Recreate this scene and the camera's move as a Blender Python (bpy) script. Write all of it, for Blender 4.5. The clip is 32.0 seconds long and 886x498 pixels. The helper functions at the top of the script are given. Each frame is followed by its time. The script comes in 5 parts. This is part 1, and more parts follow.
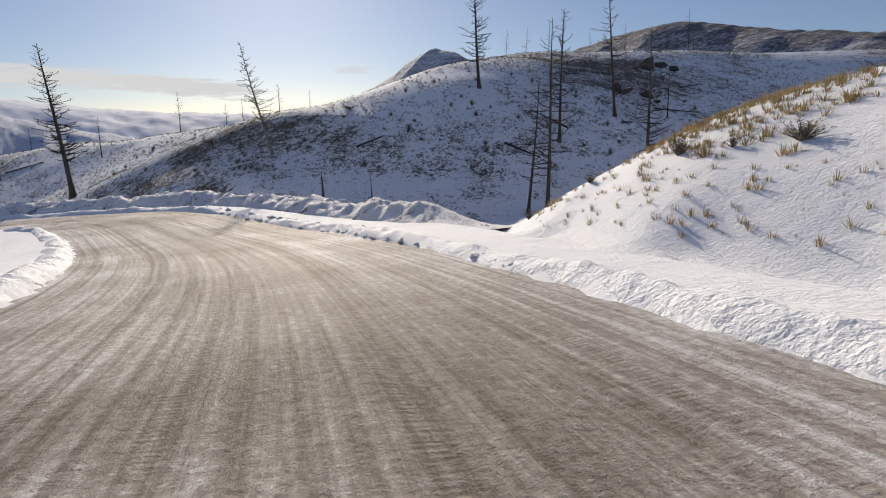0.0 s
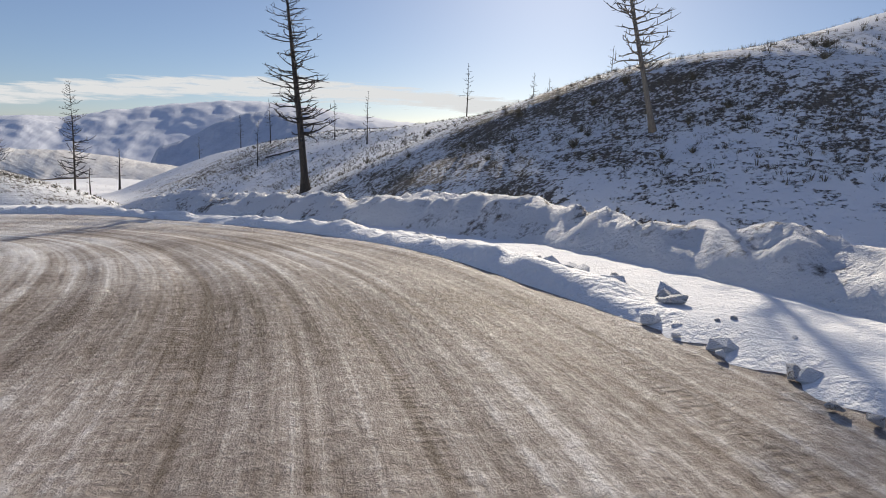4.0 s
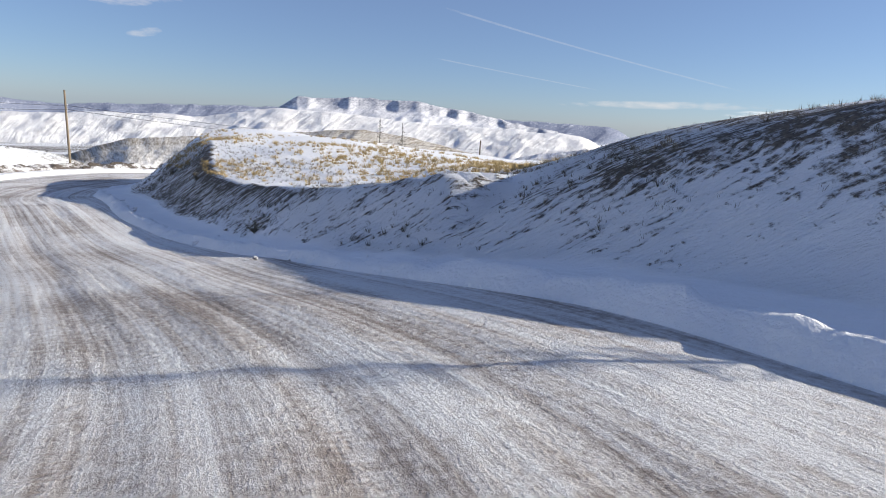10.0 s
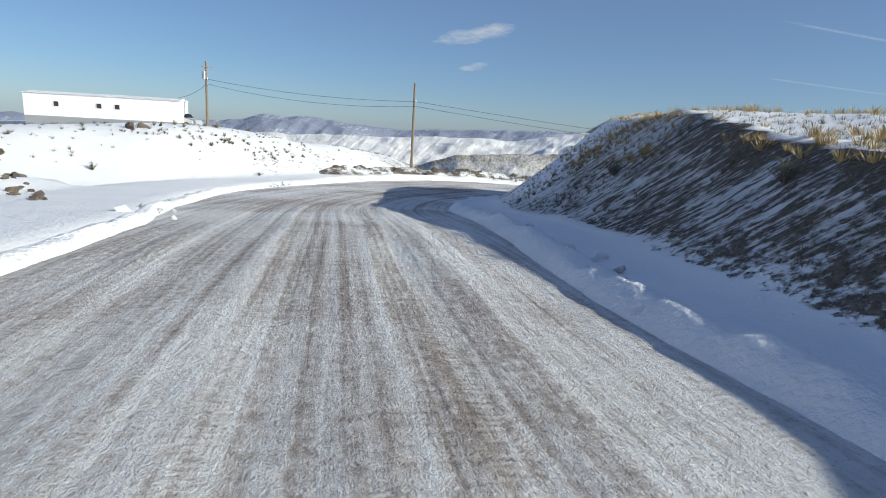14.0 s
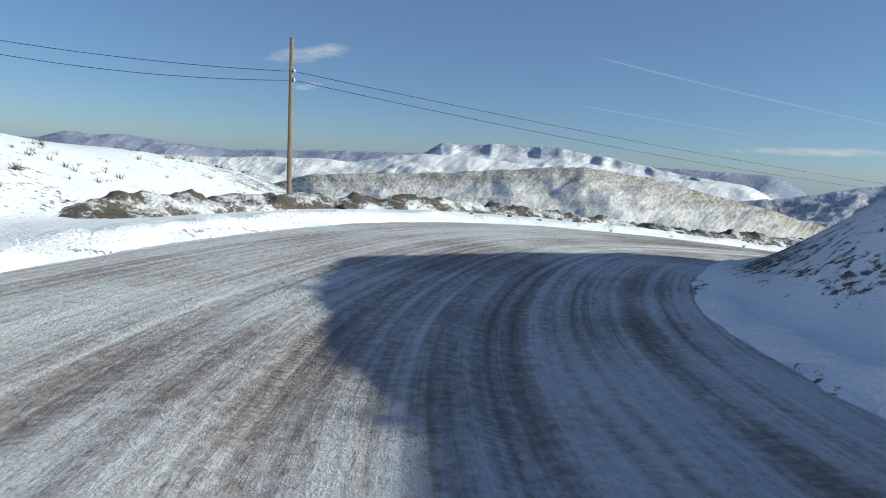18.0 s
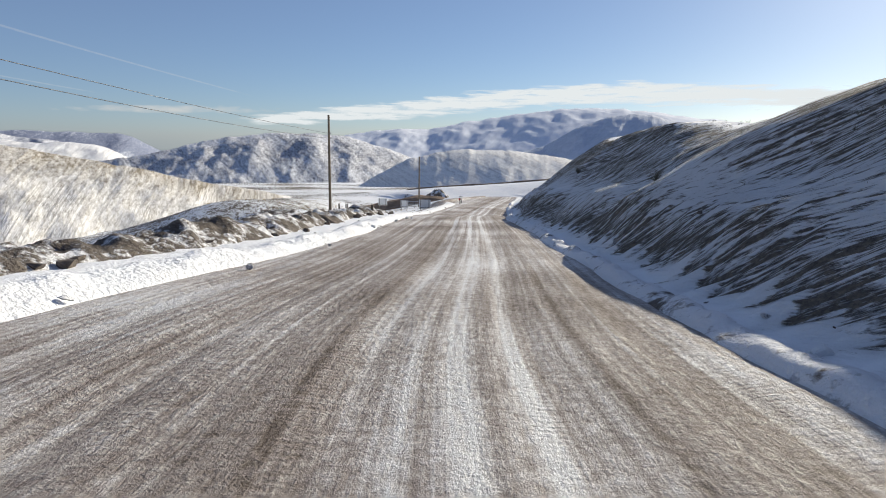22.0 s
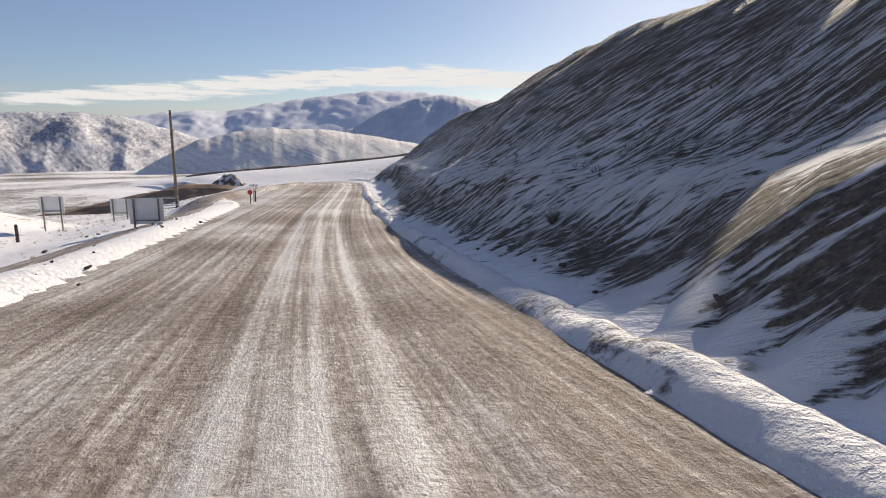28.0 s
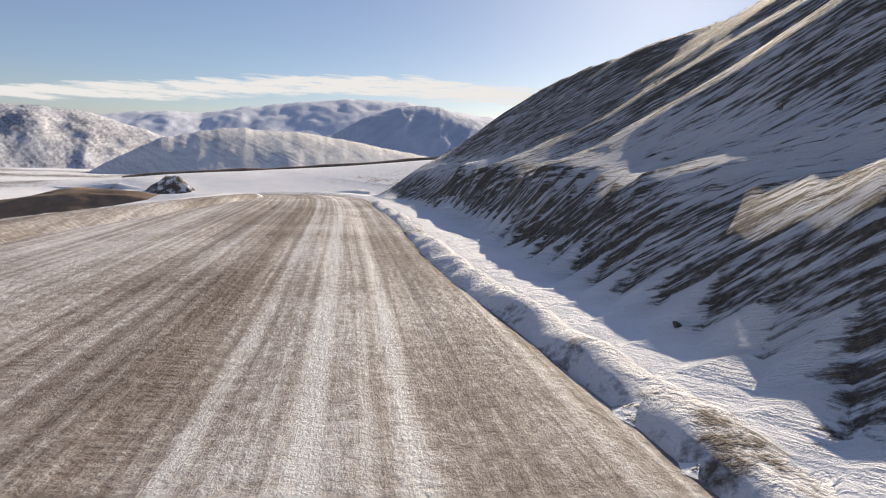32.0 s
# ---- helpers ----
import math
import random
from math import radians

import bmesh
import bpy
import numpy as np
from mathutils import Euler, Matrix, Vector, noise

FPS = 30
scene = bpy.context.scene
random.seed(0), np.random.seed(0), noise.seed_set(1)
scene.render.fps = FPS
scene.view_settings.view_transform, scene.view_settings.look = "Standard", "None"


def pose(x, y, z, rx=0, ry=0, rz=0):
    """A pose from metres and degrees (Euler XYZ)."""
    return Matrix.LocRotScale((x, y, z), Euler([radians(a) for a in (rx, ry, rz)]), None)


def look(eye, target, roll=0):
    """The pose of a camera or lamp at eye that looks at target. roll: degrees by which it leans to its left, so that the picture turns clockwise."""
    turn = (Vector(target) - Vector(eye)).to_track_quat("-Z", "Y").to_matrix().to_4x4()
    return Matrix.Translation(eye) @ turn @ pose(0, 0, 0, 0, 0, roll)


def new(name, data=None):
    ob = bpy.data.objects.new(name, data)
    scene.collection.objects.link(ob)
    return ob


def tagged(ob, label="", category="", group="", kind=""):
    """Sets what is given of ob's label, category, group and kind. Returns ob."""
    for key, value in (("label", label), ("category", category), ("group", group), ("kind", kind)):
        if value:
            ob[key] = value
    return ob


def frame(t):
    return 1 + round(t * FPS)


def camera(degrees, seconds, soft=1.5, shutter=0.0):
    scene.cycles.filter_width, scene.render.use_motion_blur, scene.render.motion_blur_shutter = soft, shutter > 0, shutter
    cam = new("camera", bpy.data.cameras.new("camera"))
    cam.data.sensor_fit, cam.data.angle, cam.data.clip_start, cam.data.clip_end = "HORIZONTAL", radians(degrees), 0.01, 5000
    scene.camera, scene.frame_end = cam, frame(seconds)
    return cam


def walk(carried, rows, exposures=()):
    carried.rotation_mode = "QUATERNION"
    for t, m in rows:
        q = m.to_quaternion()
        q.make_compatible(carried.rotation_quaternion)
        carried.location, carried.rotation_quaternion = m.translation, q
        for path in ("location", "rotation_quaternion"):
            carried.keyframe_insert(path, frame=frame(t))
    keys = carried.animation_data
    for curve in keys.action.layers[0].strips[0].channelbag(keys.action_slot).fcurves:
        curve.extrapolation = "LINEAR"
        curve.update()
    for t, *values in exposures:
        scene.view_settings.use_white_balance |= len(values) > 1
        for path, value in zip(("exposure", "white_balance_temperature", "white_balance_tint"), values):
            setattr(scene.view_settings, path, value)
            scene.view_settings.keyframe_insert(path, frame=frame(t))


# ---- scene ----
cam = camera(74.0, 32.0, soft=1.0)
PATH = [
    (0.0, look((0.00, -0.00, 1.75), (-0.002, 9.780, -0.333), -0.73)),
    (0.5, look((-0.86, 3.98, 1.27), (-1.030, 13.767, -0.795), -0.39)),
    (1.0, look((-1.97, 8.03, 0.76), (-2.453, 17.815, -1.248), -0.22)),
    (1.5, look((-3.57, 12.13, 0.28), (-4.451, 21.893, -1.698), 0.27)),
    (2.0, look((-5.39, 16.13, -0.17), (-6.757, 25.851, -2.094), 0.94)),
    (2.5, look((-7.34, 19.79, -0.61), (-9.296, 29.417, -2.483), 1.36)),
    (3.0, look((-9.36, 23.12, -1.03), (-12.019, 32.594, -2.841), 2.44)),
    (3.5, look((-11.31, 26.45, -1.43), (-14.827, 35.632, -3.265), 2.75)),
    (4.0, look((-13.42, 29.76, -1.65), (-17.563, 38.681, -3.458), 2.06)),
    (4.5, look((-15.83, 32.89, -1.81), (-20.717, 41.427, -3.633), 1.42)),
    (5.0, look((-18.62, 35.74, -1.99), (-24.440, 43.645, -3.889), 0.72)),
    (5.5, look((-21.85, 38.23, -2.24), (-28.617, 45.298, -4.305), -0.14)),
    (6.0, look((-25.62, 40.34, -2.64), (-33.083, 46.679, -4.663), -0.09)),
    (6.5, look((-29.74, 42.01, -3.08), (-37.822, 47.557, -5.045), 0.08)),
    (7.0, look((-33.57, 43.62, -3.53), (-42.231, 48.204, -5.497), 0.34)),
    (7.5, look((-37.48, 44.09, -3.88), (-46.609, 47.741, -5.735), 1.05)),
    (8.0, look((-41.19, 43.85, -4.15), (-50.609, 46.647, -6.006), 2.22)),
    (8.5, look((-44.50, 43.21, -4.34), (-54.147, 45.092, -6.187), 3.51)),
    (9.0, look((-47.60, 42.56, -4.48), (-57.386, 43.314, -6.415), 3.51)),
    (9.5, look((-50.59, 41.67, -4.69), (-60.362, 41.268, -6.763), 3.27)),
    (10.0, look((-53.62, 40.39, -5.07), (-63.268, 38.900, -7.239), 3.19)),
    (10.5, look((-56.69, 38.75, -5.61), (-66.099, 36.188, -7.808), 2.65)),
    (11.0, look((-59.61, 37.16, -6.15), (-68.640, 33.467, -8.373), 2.20)),
    (11.5, look((-62.06, 34.51, -6.67), (-70.756, 30.105, -8.907), 2.85)),
    (12.0, look((-64.32, 31.94, -7.19), (-72.693, 26.948, -9.415), 3.27)),
    (12.5, look((-66.23, 29.60, -7.66), (-74.308, 24.167, -9.947), 3.53)),
    (13.0, look((-67.96, 27.43, -8.06), (-75.859, 21.726, -10.325), 3.97)),
    (13.5, look((-69.88, 25.40, -8.38), (-77.643, 19.517, -10.652), 3.83)),
    (14.0, look((-72.10, 23.10, -8.60), (-79.894, 17.164, -10.624), 3.21)),
    (14.5, look((-74.48, 20.59, -8.77), (-82.255, 14.593, -10.684), 2.82)),
    (15.0, look((-76.93, 17.92, -8.92), (-84.608, 11.814, -10.853), 2.59)),
    (15.5, look((-79.39, 15.16, -9.10), (-86.977, 8.992, -11.179), 2.50)),
    (16.0, look((-81.73, 12.32, -9.31), (-89.461, 6.312, -11.363), 2.38)),
    (16.5, look((-83.99, 9.48, -9.57), (-92.022, 3.829, -11.461), 2.70)),
    (17.0, look((-86.53, 6.93, -9.88), (-94.945, 1.834, -11.680), 3.28)),
    (17.5, look((-89.18, 4.67, -10.21), (-97.993, 0.272, -11.920), 3.35)),
    (18.0, look((-91.88, 2.75, -10.48), (-101.048, -0.939, -12.016), 3.42)),
    (18.5, look((-94.52, 1.06, -10.66), (-103.993, -1.777, -12.123), 3.47)),
    (19.0, look((-97.31, -0.11, -10.79), (-107.026, -2.021, -12.202), 3.19)),
    (19.5, look((-100.34, -0.75, -10.89), (-110.201, -1.652, -12.319), 2.39)),
    (20.0, look((-103.41, -1.23, -10.98), (-113.298, -0.862, -12.407), 2.17)),
    (20.5, look((-106.50, -1.16, -11.08), (-116.243, 0.520, -12.602), 1.04)),
    (21.0, look((-109.46, -0.49, -11.16), (-118.848, 2.535, -12.820), 0.37)),
    (21.5, look((-112.19, 0.95, -11.23), (-121.026, 5.303, -12.951), 0.57)),
    (22.0, look((-115.01, 2.11, -11.43), (-123.050, 7.764, -13.250), 0.91)),
    (22.5, look((-117.58, 3.72, -11.68), (-124.786, 10.390, -13.556), 0.80)),
    (23.0, look((-120.02, 5.63, -12.01), (-126.564, 12.932, -13.962), 0.22)),
    (23.5, look((-122.74, 7.60, -12.33), (-128.930, 15.195, -14.319), 0.25)),
    (24.0, look((-125.56, 9.83, -12.69), (-131.551, 17.562, -14.736), 0.32)),
    (24.5, look((-128.35, 12.42, -13.04), (-134.292, 20.193, -15.124), 0.33)),
    (25.0, look((-131.46, 15.03, -13.38), (-137.369, 22.824, -15.494), 0.37)),
    (25.5, look((-134.72, 17.59, -13.75), (-140.613, 25.375, -15.891), 0.76)),
    (26.0, look((-138.07, 20.11, -14.10), (-144.091, 27.814, -16.164), 0.94)),
    (26.5, look((-141.45, 22.61, -14.45), (-147.533, 30.283, -16.484), 0.99)),
    (27.0, look((-144.81, 25.14, -14.80), (-150.813, 32.872, -16.846), 0.92)),
    (27.5, look((-148.09, 27.71, -15.17), (-153.944, 35.545, -17.264), 0.70)),
    (28.0, look((-151.32, 30.27, -15.59), (-157.144, 38.132, -17.631), 0.79)),
    (28.5, look((-154.46, 32.82, -16.05), (-160.269, 40.699, -18.088), 0.96)),
    (29.0, look((-157.52, 35.36, -16.51), (-163.291, 43.280, -18.523), 1.29)),
    (29.5, look((-160.52, 37.87, -16.94), (-166.248, 45.830, -18.905), 1.77)),
    (30.0, look((-163.40, 40.48, -17.25), (-169.068, 48.473, -19.242), 2.06)),
    (30.5, look((-166.24, 43.08, -17.52), (-171.860, 51.111, -19.526), 2.47)),
    (31.0, look((-169.03, 45.73, -17.76), (-174.617, 53.786, -19.729), 2.76)),
    (31.5, look((-171.75, 48.45, -17.99), (-177.278, 56.556, -19.913), 3.20)),
    (32.0, look((-174.40, 51.25, -18.15), (-179.907, 59.393, -19.983), 3.19)),
]
walk(cam, PATH, exposures=[(0.0, 0.05, 6900, 10), (3.0, 0.2, 6850, 9), (6.0, 0.25, 6650, 8), (9.0, 0.55, 6380, 8), (13.0, 0.4, 6230, 3), (17.0, 0.2, 5860, -4),
                           (20.0, 0.35, 6080, -1), (22.0, 0.35, 6600, 5), (24.0, 0.35, 7050, 10), (28.0, 0.35, 7150, 11), (32.0, 0.35, 7150, 11)])

# ---- sky and sun ----
SUN_AZ, SUN_EL = radians(14.5), radians(20.4)   # azimuth from +y towards -x
SUN_DIR = Vector((-math.sin(SUN_AZ) * math.cos(SUN_EL), math.cos(SUN_AZ) * math.cos(SUN_EL), math.sin(SUN_EL)))
world = bpy.data.worlds.new("winter_sky")
scene.world = world
world.use_nodes = True
wn = world.node_tree
sky = wn.nodes.new("ShaderNodeTexSky")
sky.sky_type = "NISHITA"
sky.sun_disc = False
sky.sun_elevation = SUN_EL
sky.sun_rotation = -SUN_AZ
sky.altitude = 2200
sky.air_density = 1.0
sky.dust_density = 1.7
sky.ozone_density = 4.0
wn.nodes["Background"].inputs["Strength"].default_value = 0.077
pale = wn.nodes.new("ShaderNodeMix")
pale.data_type = "RGBA"
pale.inputs[0].default_value = 0.3
pale.inputs[7].default_value = (3.0, 3.5, 5.9, 1)
wn.links.new(sky.outputs[0], pale.inputs[6])
wn.links.new(pale.outputs[2], wn.nodes["Background"].inputs["Color"])
sun = new("sun", bpy.data.lights.new("sun", "SUN"))
sun.data.energy = 5.0
sun.data.angle = radians(0.5)
sun.data.color = (1.0, 0.90, 0.77)
sun.matrix_world = look(SUN_DIR * 100, (0, 0, 0))


# ---- number helpers ----
def lattice(ix, iy, seed):
    h = np.sin(ix * 127.1 + iy * 311.7 + seed * 74.7) * 43758.5453
    return h - np.floor(h)


def vnoise(x, y, seed=0):
    """Smooth value noise, -1 to 1, period about one unit."""
    x, y = np.asarray(x, float), np.asarray(y, float)
    ix, iy = np.floor(x), np.floor(y)
    fx, fy = x - ix, y - iy
    fx, fy = fx * fx * (3 - 2 * fx), fy * fy * (3 - 2 * fy)
    a, b = lattice(ix, iy, seed), lattice(ix + 1, iy, seed)
    c, d = lattice(ix, iy + 1, seed), lattice(ix + 1, iy + 1, seed)
    return 2 * ((a * (1 - fx) + b * fx) * (1 - fy) + (c * (1 - fx) + d * fx) * fy) - 1


def fbm(x, y, octaves=4, seed=0):
    total, amp = 0.0, 0.5
    for i in range(octaves):
        total = total + amp * vnoise(x * 2 ** i + 17.3 * i, y * 2 ** i - 9.1 * i, seed + i)
        amp *= 0.5
    return total


def ramp01(x, a, b):
    t = np.clip((np.asarray(x, float) - a) / (b - a), 0, 1)
    return t * t * (3 - 2 * t)


def smax(a, b, k):
    h = np.clip(0.5 + 0.5 * (a - b) / k, 0, 1)
    return b * (1 - h) + a * h + k * h * (1 - h)


# ---- road plan: station, x, y, z of the centre line ----
ROAD = [(-6, 9.0, -46, 4.0), (-3, 5.0, -23, 2.3), (0, 0, 0, 0), (1.75, -4.5, 14.1, -1.7), (3.5, -11.3, 26.5, -3.2), (5.25, -20.2, 37.0, -3.9),
        (7, -33.6, 43.6, -5.3), (8.75, -46.1, 42.9, -6.2), (10.5, -56.7, 38.7, -7.4), (12.25, -65.3, 30.8, -9.2),
        (14, -72.1, 23.1, -10.4), (15.75, -80.6, 13.7, -11.0), (17.5, -89.2, 4.7, -12.0), (19.25, -98.8, -0.4, -12.6),
        (21, -109.5, -0.5, -12.9), (22.75, -118.8, 4.7, -13.6), (24.5, -128.4, 12.4, -14.8), (26.25, -139.8, 21.4, -16.0),
        (28, -151.3, 30.3, -17.3), (29.75, -162.0, 39.2, -18.8), (31.5, -171.8, 48.4, -19.7), (33.5, -182, 59, -20.5),
        (36, -196, 73, -21.6), (37.5, -204, 79.5, -22.4), (39, -213, 83.5, -23.3), (42, -232, 88, -25.5), (46, -258, 92, -28.5), (50, -285, 100, -31)]


def spline(points, step=0.02):
    out = []
    for i in range(len(points) - 1):
        p0, p1, p2, p3 = (np.array(points[min(max(i + k, 0), len(points) - 1)], float) for k in (-1, 0, 1, 2))
        span = p2[0] - p1[0]
        m1 = (p2 - p0) / (p2[0] - p0[0]) * span
        m2 = (p3 - p1) / (p3[0] - p1[0]) * span
        for t in np.arange(0, 1, step / span):
            out.append((2 * t ** 3 - 3 * t ** 2 + 1) * p1 + (t ** 3 - 2 * t ** 2 + t) * m1 + (3 * t ** 2 - 2 * t ** 3) * p2 + (t ** 3 - t ** 2) * m2)
    out.append(np.array(points[-1], float))
    return np.array(out)


CL = spline(ROAD)
CL_TAN = np.gradient(CL[:, 1:3], axis=0)
CL_TAN /= np.linalg.norm(CL_TAN, axis=1)[:, None]
CL_LEN = np.concatenate([[0], np.cumsum(np.linalg.norm(np.diff(CL[:, 1:3], axis=0), axis=1))])


def table(u, pairs):
    return np.interp(u, [p[0] for p in pairs], [p[1] for p in pairs])


def half_right(u):
    return table(u, [(-6, 4.4), (3, 4.6), (5, 3.6), (7, 3.6), (9, 5.6), (11, 5.8), (13, 4.0), (15, 3.4), (17, 4.4), (20, 4.0), (23, 3.4), (25.5, 2.8), (27.6, 2.6), (29.6, 3.1), (30.6, 2.9), (33.3, 1.8), (36, 1.6), (48, 2.4)])


def verge_right(u):
    """Level ground between the right road edge and the foot of the slope."""
    return table(u, [(-6, 2.4), (1.5, 2.8), (3, 4.4), (6, 3.8), (8, 3.0), (10, 3.4), (13, 1.4), (16, 2.2), (18, 2.2), (20, 0.8), (24, 1.1), (25.5, 1.1), (27.6, 0.9), (29.6, 1.3), (31.3, 0.9), (33.4, 2.0), (34.5, 2.4), (36, 1.8), (48, 1.8)])


def half_left(u):
    return table(u, [(-6, 5.0), (4, 4.6), (9, 5.5), (13, 4.0), (16, 4.2), (18, 6.5), (21, 7.6), (23, 6.0), (25, 4.7), (27, 4.5), (30.5, 4.4), (32.4, 4.6), (33.2, 6.8), (34, 6.8), (35, 5.4), (36.4, 3.6), (48, 3.2)])


def on_road(u, off):
    """World x, y, z of the road plane at a station and an offset to the right."""
    u, off = np.asarray(u, float), np.asarray(off, float)
    x, y, z = (np.interp(u, CL[:, 0], CL[:, i]) for i in (1, 2, 3))
    tx, ty = np.interp(u, CL[:, 0], CL_TAN[:, 0]), np.interp(u, CL[:, 0], CL_TAN[:, 1])
    n = np.sqrt(tx * tx + ty * ty)
    return x + ty / n * off, y - tx / n * off, z


def nearest(x, y):
    """Station, signed offset (right is positive) and road height for each point."""
    u, off, z = np.empty(len(x)), np.empty(len(x)), np.empty(len(x))
    c = CL[::4]
    tan = CL_TAN[::4]
    for a in range(0, len(x), 4000):
        b = slice(a, a + 4000)
        d = (x[b, None] - c[None, :, 1]) ** 2 + (y[b, None] - c[None, :, 2]) ** 2
        k = d.argmin(1)
        dx, dy = x[b] - c[k, 1], y[b] - c[k, 2]
        u[b] = c[k, 0]
        side = dx * tan[k, 1] - dy * tan[k, 0]
        off[b] = np.where(side >= 0, 1, -1) * np.sqrt(d[np.arange(len(k)), k])
        z[b] = c[k, 3]
    return u, off, z


def ridge(x, y, crest, slope, rounding, back=None):
    """A ridge along crest (x, y, z): falls away at the slope on both sides, rounded on top."""
    best, near = np.zeros(len(x)), np.full(len(x), 1e9)
    for (ax, ay, az), (bx, by, bz) in zip(crest[:-1], crest[1:]):
        dx, dy = bx - ax, by - ay
        t = np.clip(((x - ax) * dx + (y - ay) * dy) / (dx * dx + dy * dy), 0, 1)
        px, py = x - ax - t * dx, y - ay - t * dy
        d = np.sqrt(px * px + py * py)
        s = slope if back is None else np.where(px * dy - py * dx > 0, slope, back)
        z = az + t * (bz - az) - s * (np.sqrt(d * d + rounding ** 2) - rounding)
        best = np.where(d < near, z, best)
        near = np.minimum(near, d)
    return best


SPUR = [(110, 120, 15), (70, 118, 14.5), (40, 114, 14), (14, 98, 12.6), (3, 84, 10.0), (-6, 74, 7.0), (-13, 67.5, 4.4), (-23, 84, 2.6), (-40, 93, 1.1), (-60, 98, -0.7), (-80, 105, -3.6), (-105, 122, -8.0), (-130, 145, -17)]
NOSE = [(40, -20, 11), (28, 5, 8), (16, 19, 4.4), (10.5, 22, 2.5), (7.5, 24, 0.4), (5.0, 26, -1.6)]
KNOLL = [(-52, 59, -8.4), (-57, 57, -6.4), (-62, 54, -4.8), (-67, 51, -3.7), (-75, 45, -4.9), (-84, 38, -7.8)]
BENCH = [(-84, 38, -7.8), (-95, 30, -8.4), (-104, 21, -8.5), (-113, 17, -8.0), (-118, 19.5, -8.9)]
SLOPE = [(-113, 17, -8.0), (-118, 19, -9.2), (-122, 21.7, -9.9), (-126.5, 25.7, -10.5), (-131, 30, -10.25), (-137, 35.1, -10.2), (-148, 46, -10.6), (-154.6, 52.1, -11.0), (-163, 60.3, -10.6),
         (-169.4, 67.5, -10.6), (-176, 74, -11.4), (-182.5, 79, -13.0), (-188, 82.5, -14.9), (-193, 86, -16.9), (-200, 93, -20.0), (-215, 110, -24), (-240, 150, -31)]
DOME = [(-84, 38, -8.2), (-90, 30, -8.3), (-97, 24, -7.7), (-103, 18, -7.5), (-108, 15, -7.7)]
POINT = [(-103, 19, -7.6), (-109, 13.5, -7.0), (-112.5, 15, -7.4), (-116, 20, -8.9)]
EDGE = [(-69.5, 45.5, -4.6), (-71.4, 41.1, -5.8), (-73, 37.2, -7.0), (-75, 33.2, -7.8), (-78.2, 29.2, -8.4), (-82.5, 24.8, -8.8), (-87, 20.5, -9.1)]
HOMESTEAD = [(-60, -34, -10.2), (-70, -25, -10.0), (-83, -21, -9.9), (-93, -21, -9.5), (-103, -25, -9.7), (-111, -28, -11.0), (-118, -29, -13.2)]
PLATEAU = [(-62, -50, -10.9), (-92, -40, -10.5), (-110, -42, -10.1), (-140, -110, -11)]
TIP = [(-103, -23, -10.0), (-110, -23.5, -10.7), (-117, -24.5, -11.2), (-124, -26, -11.9), (-132, -27, -14.5)]
FIELD = [(-176, 20, -17.4), (-182, 24, -18.0), (-189, 29, -18.8), (-197, 36, -20.0), (-206, 43, -21.6), (-214, 48, -24.5)]
TERRACE = [(-300, 116, -29.5), (-290, 122, -27), (-267, 142, -25), (-252, 156, -22.5), (-225, 172, -19)]


